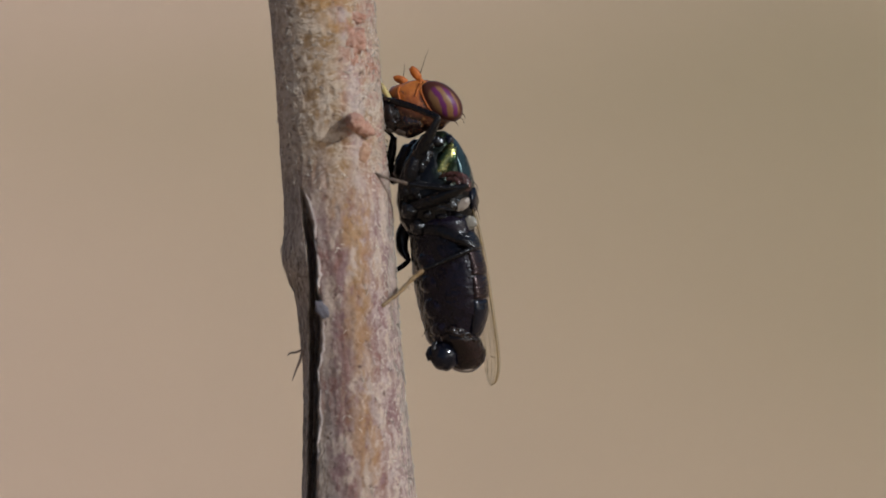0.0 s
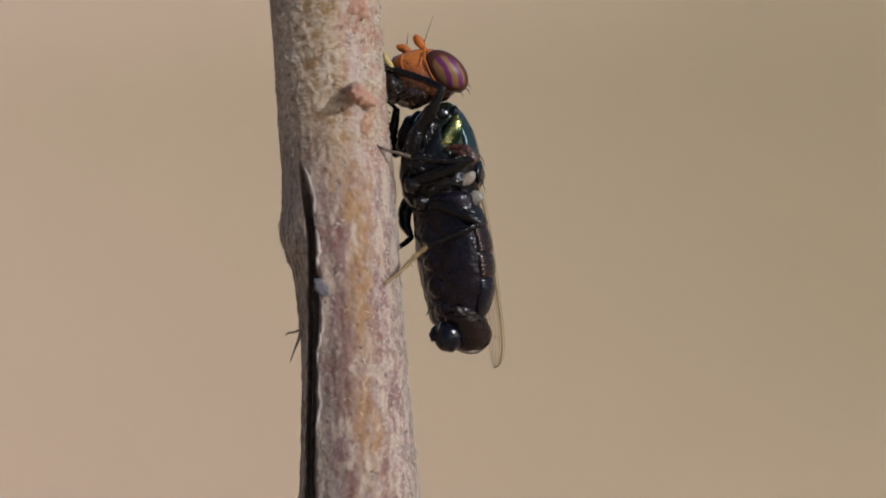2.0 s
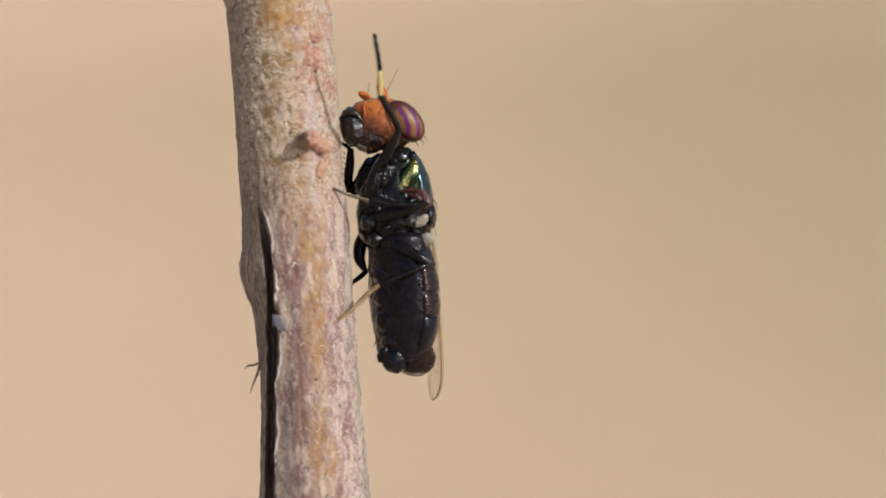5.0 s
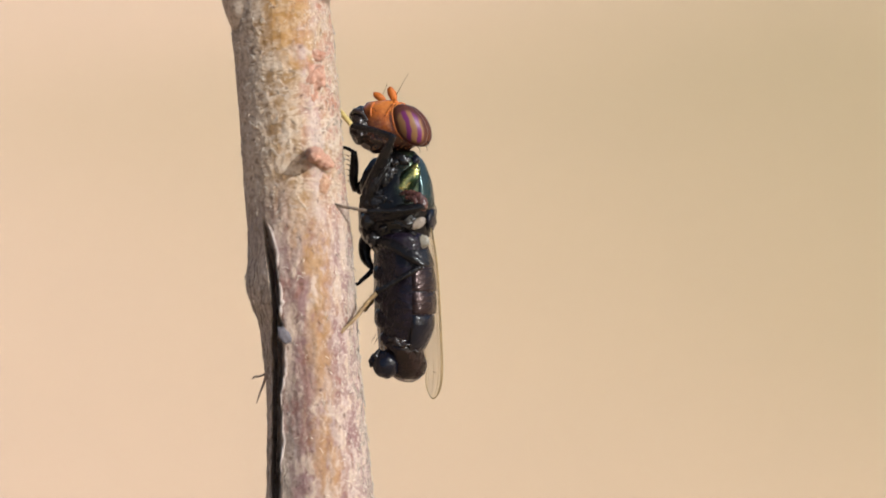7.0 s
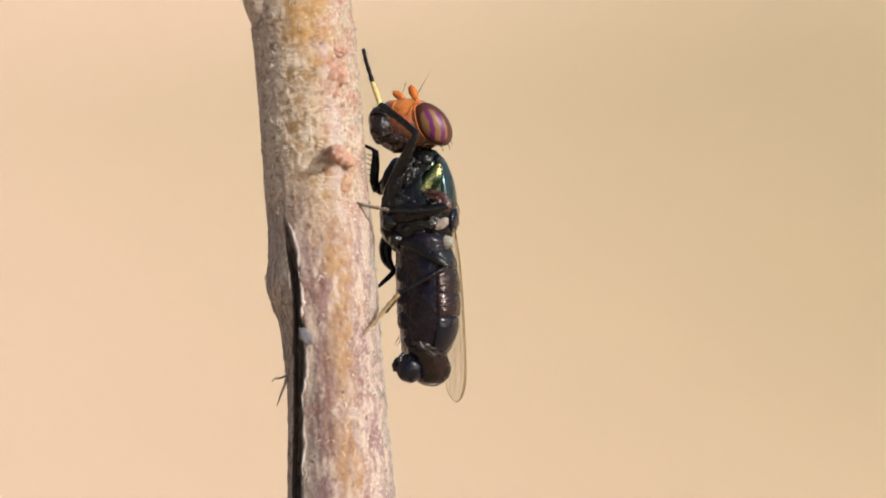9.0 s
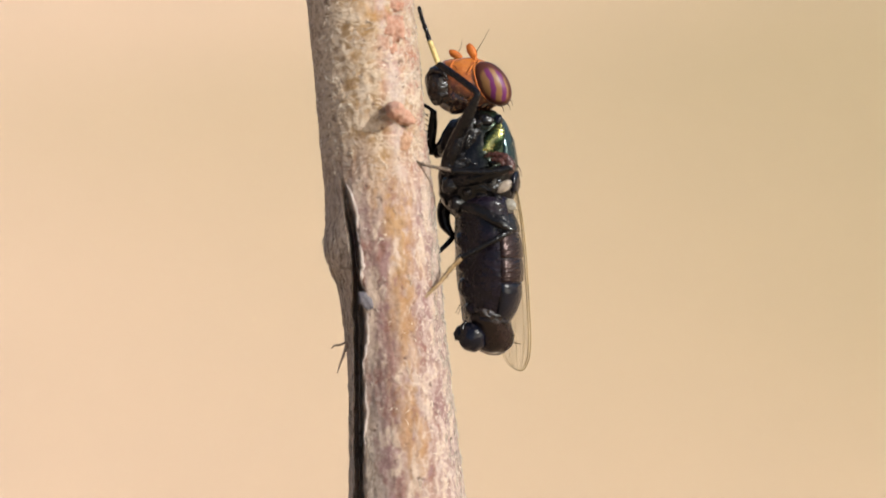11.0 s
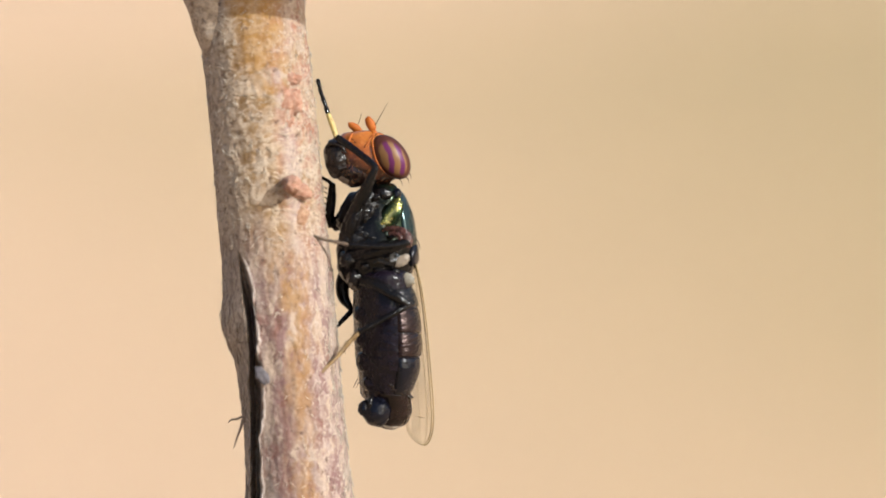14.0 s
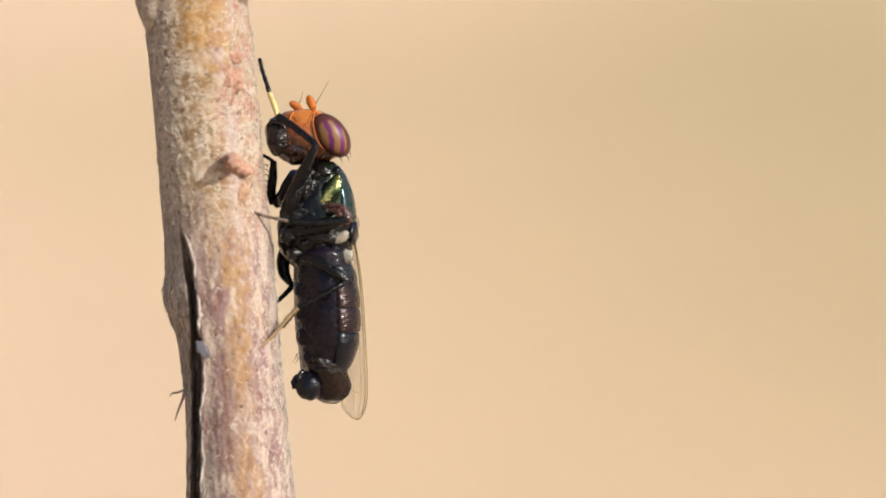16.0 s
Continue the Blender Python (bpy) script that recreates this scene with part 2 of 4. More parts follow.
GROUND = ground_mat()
BARK = bark_mat()
LIP = plain_mat("pale_bark_edge", (0.24, 0.19, 0.165), (0.46, 0.395, 0.35), 10, 0.85, relief=3, stretch=(1, 1, 0.3))
FLAKE = plain_mat("grey_flake", (0.06, 0.052, 0.060), (0.12, 0.105, 0.115), 12, 0.75, relief=2)
SCAR = plain_mat("pink_scar", (0.29, 0.130, 0.082), (0.44, 0.280, 0.205), 8, 0.85, relief=4, spec=0.2)
OCHRE = plain_mat("ochre_scar", (0.26, 0.125, 0.065), (0.40, 0.27, 0.18), 8, 0.85, relief=3)
HAIR = plain_mat("scurf_hair", (0.28, 0.235, 0.19), (0.42, 0.36, 0.30), 30, 0.85)
FIBRE = plain_mat("dry_fibre", (0.16, 0.11, 0.08), (0.30, 0.22, 0.16), 20, 0.8)
BLACK = cuticle_mat("black_cuticle", (0.0022, 0.0019, 0.0021), (0.0065, 0.005, 0.005), 7, 0.13, 0.36, 2.2)
LEGS = cuticle_mat("leg_cuticle", (0.0024, 0.0022, 0.0026), (0.0060, 0.0050, 0.0052), 7, 0.12, 0.23, 2.0)
BELLY = cuticle_mat("belly_membrane", (0.0034, 0.0023, 0.0046), (0.0085, 0.0052, 0.0096), 12, 0.20, 0.22, 2.2)
TERGITE = cuticle_mat("tergite_cuticle", (0.004, 0.0024, 0.0028), (0.010, 0.0056, 0.0058), 4.0, 0.14, 0.36, 2.0, 0.0, (0.40, 0.40, 1), (1.0, 0.74, 0.70))
WRINKLE = cuticle_mat("wrinkled_cuticle", (0.004, 0.0028, 0.0026), (0.018, 0.009, 0.006), 6, 0.14, 0.45, 2.8)
STEEL = cuticle_mat("bluish_cuticle", (0.0018, 0.002, 0.0040), (0.0042, 0.0046, 0.0092), 9, 0.12, 0.26, 1.6)
LOBE = cuticle_mat("brown_lobe", (0.0045, 0.0028, 0.0028), (0.016, 0.0075, 0.006), 16, 0.2, 0.24, 1.8)
RUST = cuticle_mat("red_brown_knee", (0.016, 0.007, 0.006), (0.075, 0.026, 0.018), 6, 0.20, 0.40, 2.8)
ANTENNA = plain_mat("orange_antenna", (0.27, 0.066, 0.009), (0.37, 0.108, 0.018), 10, 0.42, spec=0.15)
STRAW = plain_mat("straw_tarsus", (0.34, 0.245, 0.075), (0.46, 0.36, 0.14), 12, 0.45)
TAN = plain_mat("tan_tarsus", (0.13, 0.078, 0.032), (0.24, 0.155, 0.062), 12, 0.5)
DUSK = plain_mat("dusky_tarsus", (0.045, 0.030, 0.020), (0.13, 0.085, 0.050), 12, 0.45)
CREAM = plain_mat("cream_calypter", (0.10, 0.083, 0.06), (0.22, 0.195, 0.145), 9, 0.4)
VEIN = plain_mat("wing_vein", (0.13, 0.082, 0.028), (0.30, 0.190, 0.060), 14, 0.45)
MEMBRANE = plain_mat("pale_membrane", (0.13, 0.10, 0.075), (0.25, 0.205, 0.16), 12, 0.4)
CURL = plain_mat("cream_scurf", (0.42, 0.35, 0.27), (0.60, 0.53, 0.43), 20, 0.8)


def face_mat():
    """Orange face that darkens to brown and black towards the mouth."""
    m = Mat("orange_face", 0.28, 0.0, 0.0, 0.4)
    k = 1 / U
    n = m.noise(k / 16, 4.0, 0.6)
    g = m.math("ADD", m.math("MULTIPLY", m.axis(0), -0.45 * k), m.math("MULTIPLY", m.axis(2), -0.9 * k))
    g = m.math("ADD", m.math("MULTIPLY_ADD", g, 0.01, 0.56), m.math("MULTIPLY", m.math("SUBTRACT", n, 0.5), 0.42))
    col = m.ramp(g, [(0.02, (0.32, 0.102, 0.019)), (0.16, (0.27, 0.074, 0.012)), (0.29, (0.17, 0.046, 0.011)), (0.42, (0.060, 0.018, 0.008)), (0.60, (0.010, 0.005, 0.004))])
    fleck = m.noise(k / 7, 3.0, 0.6)
    col = m.mix(m.ramp(fleck, [(0.55, 0.0), (0.7, 0.25)]), col, (0.45, 0.20, 0.06))
    col = m.mix(m.ramp(fleck, [(0.3, 0.45), (0.42, 0.0)]), col, (0.10, 0.028, 0.008))
    m.bump(m.noise(k / 10, 1.0, 0.5), 1.1 * U, 1.0)
    return m.done(col, m.ramp(n, [(0.3, 0.13), (0.7, 0.24)]))


def thorax_mat():
    """Black cuticle with a dull green to blue-green sheen high on the side and back."""
    m = Mat("green_thorax", 0.22, 0.6)
    k = 1 / U
    n = m.noise(k / 24, 4.0, 0.6)
    across = m.math("ADD", m.math("MULTIPLY_ADD", m.axis(0), k / 150, 0.5), m.math("MULTIPLY", m.math("SUBTRACT", n, 0.5), 0.35))
    col = m.ramp(across, [(0.30, (0.006, 0.0055, 0.006)), (0.44, (0.012, 0.018, 0.010)), (0.58, (0.018, 0.032, 0.014)), (0.68, (0.017, 0.036, 0.024)), (0.80, (0.021, 0.038, 0.038))])
    down = m.ramp(m.math("MULTIPLY_ADD", m.axis(2), k / 150, 0.5), [(0.16, 1.0), (0.36, 0.0)])
    col = m.mix(down, col, (0.006, 0.0055, 0.006))
    m.bump(m.noise(k / 11, 1.0, 0.5), 1.6 * U, 1.0)
    return m.done(col, m.ramp(n, [(0.3, 0.16), (0.7, 0.28)]))


def plate_mat():
    """Green side plate; the gold highlight along its middle is put into the colour."""
    m = Mat("gold_green_plate", 0.2, 0.9)
    k = 1 / U
    n = m.noise(k / 12, 4.0, 0.65)
    p = m.math("ADD", m.math("MULTIPLY", m.axis(0), 0.80 * k / 44), m.math("MULTIPLY", m.axis(2), -0.60 * k / 44))
    p = m.math("ADD", m.math("MULTIPLY", m.math("SUBTRACT", n, 0.5), 0.6), m.math("ADD", p, 0.5))
    col = m.ramp(p, [(0.15, (0.012, 0.018, 0.010)), (0.34, (0.040, 0.052, 0.018)), (0.45, (0.30, 0.28, 0.080)), (0.56, (0.42, 0.38, 0.150)), (0.68, (0.038, 0.060, 0.022)), (0.9, (0.014, 0.030, 0.024))])
    m.bump(m.noise(k / 8, 1.0, 0.5), 1.4 * U, 1.0)
    return m.done(col, m.ramp(n, [(0.3, 0.18), (0.7, 0.34)]))


def eye_mat():
    """Tan compound eye with two purple bands and a red-brown rim."""
    m = Mat("banded_eye", 0.40, 0.0, 0.0, 0.22)
    k = 1 / U
    x, z = m.math("MULTIPLY", m.axis(0), k), m.math("MULTIPLY", m.axis(2), k)
    p = m.math("ADD", m.math("MULTIPLY", x, 0.95), m.math("MULTIPLY", z, 0.20))
    p = m.math("ADD", p, m.math("MULTIPLY", m.math("MULTIPLY", z, z), 0.006))
    p = m.math("ADD", p, m.math("MULTIPLY", m.math("SUBTRACT", m.noise(k / 16, 1.0), 0.5), 6.0))
    f = m.math("MULTIPLY_ADD", p, 1 / 60, 0.55)
    tan, pur, red = (0.150, 0.076, 0.030), (0.080, 0.012, 0.060), (0.055, 0.017, 0.011)
    col = m.ramp(f, [(0.16, red), (0.22, tan), (0.385, tan), (0.42, pur), (0.545, pur), (0.575, tan), (0.705, tan), (0.735, pur), (0.84, pur), (0.865, tan), (0.90, tan), (0.93, red)])
    a = m.math("MULTIPLY", m.math("ADD", m.math("MULTIPLY", x, 0.59), m.math("MULTIPLY", z, -0.81)), 1 / 43)
    b = m.math("MULTIPLY", m.math("ADD", m.math("MULTIPLY", x, 0.81), m.math("MULTIPLY", z, 0.59)), 1 / 28)
    r = m.math("SQRT", m.math("ADD", m.math("MULTIPLY", a, a), m.math("MULTIPLY", b, b)))
    col = m.mix(m.ramp(r, [(0.70, 0.0), (0.84, 1.0)]), col, red)
    v = m.t.nodes.new("ShaderNodeTexVoronoi")
    v.inputs["Scale"].default_value = k / 2.2
    m.put(v.inputs["Vector"], m.co)
    m.bump(v.outputs["Distance"], 0.5 * U, 0.25)
    return m.done(col)


def membrane_mat():
    m = Mat("wing_membrane", 0.22)
    n = m.noise(1 / (40 * U), 3.0)
    m.b.inputs["Transmission Weight"].default_value = 0.0
    m.put(m.b.inputs["Alpha"], m.ramp(m.noise(1 / (22 * U), 2.0, 0.5, m.scaled(1, 1, 0.2)), [(0.35, 0.03), (0.65, 0.09)]))
    m.bump(m.noise(1 / (9 * U), 3.0), 0.6 * U, 0.5)
    return m.done(m.ramp(n, [(0.3, (0.62, 0.46, 0.14)), (0.7, (0.80, 0.64, 0.27))]))


THORAX, EYE, WING, FACE, PLATE = thorax_mat(), eye_mat(), membrane_mat(), face_mat(), plate_mat()


# ---------------------------------------------------------------- mesh helpers
origins = {}


def thing(name, origin, label, category, group="", kind=""):
    """A top-level Empty at a model point."""
    ob = new(name)
    ob.empty_display_size = 0.001
    ob.matrix_world = V @ Matrix.Translation(at(*origin))
    origins[ob.name] = at(*origin)
    return tagged(ob, label, category, group, kind)


def part(name, mesh, material, parent, label="", pivot=None):
    """One mesh object, its points given as model points, under a thing or a part."""
    verts, faces = mesh
    o = at(*pivot) if pivot else origins[parent.name]
    me = bpy.data.meshes.new(name)
    me.from_pydata([tuple(at(*v) - o) for v in verts], [], faces)
    me.polygons.foreach_set("use_smooth", [True] * len(me.polygons))
    me.materials.append(material)
    me.update()
    ob = new(name, me)
    ob.parent = parent
    ob.location = o - origins[parent.name]
    origins[ob.name] = o
    return tagged(ob, label) if label else ob


def spline(rows, count):
    """Rows of numbers resampled evenly along a Catmull-Rom curve."""
    a = np.array(rows, float)
    a = np.vstack([2 * a[0] - a[1], a, 2 * a[-1] - a[-2]])
    out = []
    for s in np.linspace(0, len(rows) - 1, count):
        i = min(int(s), len(rows) - 2)
        u = s - i
        p0, p1, p2, p3 = a[i:i + 4]
        out.append(0.5 * (2 * p1 + (p2 - p0) * u + (2 * p0 - 5 * p1 + 4 * p2 - p3) * u * u + (3 * p1 - p0 - 3 * p2 + p3) * u ** 3))
    return np.array(out)


def join(*meshes):
    verts, faces = [], []
    for v, f in meshes:
        k = len(verts)
        verts += list(v)
        faces += [tuple(i + k for i in q) for q in f]
    return verts, faces


def rings(grid, closed=True, caps=True):
    """Faces over an array of rings (rows, around, 3)."""
    grid = np.asarray(grid)
    r, n = grid.shape[:2]
    verts = [tuple(v) for v in grid.reshape(-1, 3)]
    faces = []
    for i in range(r - 1):
        for j in range(n if closed else n - 1):
            k = (j + 1) % n
            faces.append((i * n + j, i * n + k, (i + 1) * n + k, (i + 1) * n + j))
    if closed and caps:
        verts += [tuple(grid[0].mean(0)), tuple(grid[-1].mean(0))]
        a, b = r * n, r * n + 1
        for j in range(n):
            k = (j + 1) % n
            faces += [(k, j, a), ((r - 1) * n + j, (r - 1) * n + k, b)]
    return verts, faces


def tube(path, count=14, n=10, sub=None):
    """A tube along rows of (x, y, d, radius)."""
    rows = spline(path, count) if count > len(path) else np.array(path, float)
    grid = []
    for i, (x, y, d, r) in enumerate(rows):
        a, b = rows[max(i - 1, 0), :3], rows[min(i + 1, len(rows) - 1), :3]
        t = (b - a) / (np.linalg.norm(b - a) + 1e-9)
        side = np.cross(t, (0.31, 0.27, 0.91))
        side /= np.linalg.norm(side) + 1e-9
        up = np.cross(t, side)
        th = np.linspace(0, 2 * np.pi, n, endpoint=False)[:, None]
        grid.append(np.array([x, y, d]) + max(r, 0.2) * (np.cos(th) * side + np.sin(th) * up))
    return rings(grid)


def section(l, r, d, b, th, tilt):
    """A point of an elliptic section, its long axis turned towards the viewer's right by tilt degrees."""
    hw, f = max(r - l, 0.4) / 2, radians(tilt)
    long = b if not tilt else 1.4 * hw
    short = hw if not tilt else math.sqrt(max(hw * hw - (long * math.sin(f)) ** 2, 0.01)) / math.cos(f)
    c, s = short * math.cos(th), max(long, 0.2) * math.sin(th)
    return ((l + r) / 2 + c * math.cos(f) - s * math.sin(f), d + c * math.sin(f) + s * math.cos(f))


def loft(rows, count=40, n=40, rough=0.0, seed=0.0, tilt=0.0):
    """A body of elliptic sections from rows of (y, left, right, d, half depth)."""
    rows = spline(rows, count)
    th = np.linspace(0, 2 * np.pi, n, endpoint=False)
    grid = []
    for y, l, r, d, b in rows:
        q = []
        for t in th:
            x, z = section(l, r, d, b, t, tilt)
            q.append((x, y, z))
        q = np.array(q)
        if rough:
            q = np.array([v * 1.0 + rough * np.array(noise.noise_vector(Vector(v) / 14 + Vector((seed, 0, 0)))) for v in q])
        grid.append(q)
    return rings(grid)


def shell(rows, a0, a1, count=14, n=24, proud=3.0, thick=3.0, tilt=0.0, swell=0.0, flare=0.0):
    """A curved plate that lies on a loft between two angles (degrees, 0 to +x, -90 to the viewer)."""
    rows = spline(rows, count)
    th = np.radians(np.linspace(a0, a1, n))
    grid = []
    for i, (y, l, r, d, b) in enumerate(rows):
        e = 1.0 if 0 < i < count - 1 else 0.15
        bulge = swell * math.sin(math.pi * i / (count - 1)) + flare * i / (count - 1)
        line = []
        for j, t in enumerate(th):
            p = (proud + bulge) * (e if 0 < j < n - 1 else 0.15)
            x, z = section(l - p, r + p, d, b + p, t, tilt)
            line.append((x, y, z))
        for t in th[::-1]:
            p = proud * 0.1 - thick
            x, z = section(l - p, r + p, d, b + p, t, tilt)
            line.append((x, y, z))
        grid.append(line)
    return rings(grid)


def ball(c, r, turn=0.0, n=20, m=14, rough=0.0, seed=0.0, flat=1.0):
    """An ellipsoid at c with half sizes r (x, y, d), turned in the picture plane by degrees clockwise."""
    ca, sa = math.cos(radians(turn)), math.sin(radians(turn))
    grid = []
    for i in range(m + 1):
        f = math.pi * min(max(i / m, 0.012), 0.988)
        line = []
        for j in range(n):
            t = 2 * math.pi * j / n
            v = Vector((math.sin(f) * math.cos(t), -math.cos(f), math.sin(f) * math.sin(t)))
            k = 1 + rough * noise.noise(v * 2.3 + Vector((seed, seed, 0)))
            x, y, d = v.x * r[0] * k, v.y * r[1] * k, v.z * r[2] * k
            line.append((c[0] + x * ca - y * sa, c[1] + x * sa + y * ca, c[2] + d))
        grid.append(line)
    return rings(grid)


# ---------------------------------------------------------------- ground
def build_ground():
    s = np.linspace(-1, 1, 141)
    s = np.sign(s) * abs(s) ** 4 * 400
    verts = []
    for y in s:
        for x in s:
            near = math.exp(-((x * x + y * y) / 40))
            verts.append((x, y + 0.0, near * 0.02 * noise.noise(Vector((x * 2.1, y * 2.1, 0))) - near * 0.004))
    n = len(s)
    faces = [(j * n + i, j * n + i + 1, (j + 1) * n + i + 1, (j + 1) * n + i) for j in range(n - 1) for i in range(n - 1)]
    me = bpy.data.meshes.new("ground")
    me.from_pydata(verts, [], faces)
    me.polygons.foreach_set("use_smooth", [True] * len(me.polygons))
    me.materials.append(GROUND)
    ob = new("ground", me)
    return tagged(ob, "pale dry sandy ground far below the plant stem", "ground", kind="structure")


build_ground()

# ---------------------------------------------------------------- stem
# rows of (y, left edge, right edge); the lower rows run down into the ground
EDGES = [(-3200, 470, 560), (-2000, 485, 600), (-1200, 498, 630), (-600, 505, 652), (-250, 503, 664), (-100, 500, 671), (0, 497, 676), (60, 494, 678),
         (110, 491, 683), (160, 495, 689), (220, 501, 696), (300, 509, 703), (400, 517, 713), (450, 521, 717), (500, 526, 724), (560, 530, 730), (600, 534, 733),
         (650, 540, 736), (700, 552, 740), (750, 560, 745), (800, 566, 749), (850, 568, 755), (900, 569, 760), (1000, 569, 772), (1100, 568, 784), (1250, 568, 800),
         (1600, 560, 815), (2400, 540, 840), (4000, 520, 880)]


def stem_axis(y):
    e = np.array(EDGES)
    l, r = np.interp(y, e[:, 0], e[:, 1]), np.interp(y, e[:, 0], e[:, 2])
    return (l + r) / 2, (r - l) / 2


def stem_depth(y):
    """Depth of the axis: the lower stem turns upright as it nears the ground."""
    return 0.0 if y < 1300 else 0.055 * (y - 1300) ** 1.12 / 1.0


def bell(v, w):
    return math.exp(-(v / w) ** 2)


SPLIT = [(490, -41, 1.0), (520, -37, 3.5), (560, -33, 5.0), (600, -31.5, 4.6), (635, -31, 4.2), (680, -35, 5.5), (742, -41, 8.0), (800, -47, 7.5), (850, -50, 7.0), (1000, -53, 8.0), (1300, -54, 9.0)]


def split_at(y):
    """Middle and half width, in degrees, of the split in the bark."""
    t = np.array(SPLIT)
    wob = noise.noise(Vector((0, 0, y / 34)))
    return float(np.interp(y, t[:, 0], t[:, 1])) + 1.2 * wob, float(np.interp(y, t[:, 0], t[:, 2])) * (1 + 0.22 * noise.noise(Vector((5, 0, y / 22))))


def split_depth(y, th):
    """How far the split goes straight into the stem."""
    if y < 490:
        return 0.0
    c, w = split_at(y)
    return 70 * min(1.0, (y - 490) / 110) * math.exp(-((math.degrees(th) - c) / w) ** 4)


def stem_radius(y, th, r):
    """Radius at height y and angle th (0 faces the viewer, positive to the right)."""
    p = Vector((math.sin(th) * 3, math.cos(th) * 3, y / 60))
    k = r * (1 + 0.020 * noise.noise(p) + 0.014 * noise.noise(p * 3.1)) - 1.5
    k += (0.3 + 0.2 * min(1.0, max(0.0, (y - 420) / 120))) * noise.noise(Vector((math.sin(th) * 14, math.cos(th) * 14, y / 40)))
    k += 0.7 * noise.noise(Vector((math.sin(th) * 11, math.cos(th) * 11, y / 8)))
    deg = math.degrees(th)
    if y > 490:   # raised edge of the split
        f = min(1.0, (y - 490) / 200)
        c, w = split_at(y)
        k += 4.0 * f * bell(deg - c - w - 3, 5) + 2.0 * f * bell(deg - c + w + 3, 4)
    k += 11 * bell(y - 622, 40) * bell(deg + 88, 40)       # swelling of the old bark
    k += 5 * bell(y - 388, 20) * bell(deg - 24, 14)        # cushion under the bud scar
    k += 1.5 * bell(y - 225, 34) * bell(deg - 38, 16)
    return k


def stem_point(y, deg, lift=0.0):
    cx, r = stem_axis(y)
    th = radians(deg)
    k = stem_radius(y, th, r) + lift
    return (cx + k * math.sin(th), y, stem_depth(y) - k * math.cos(th) + split_depth(y, th))


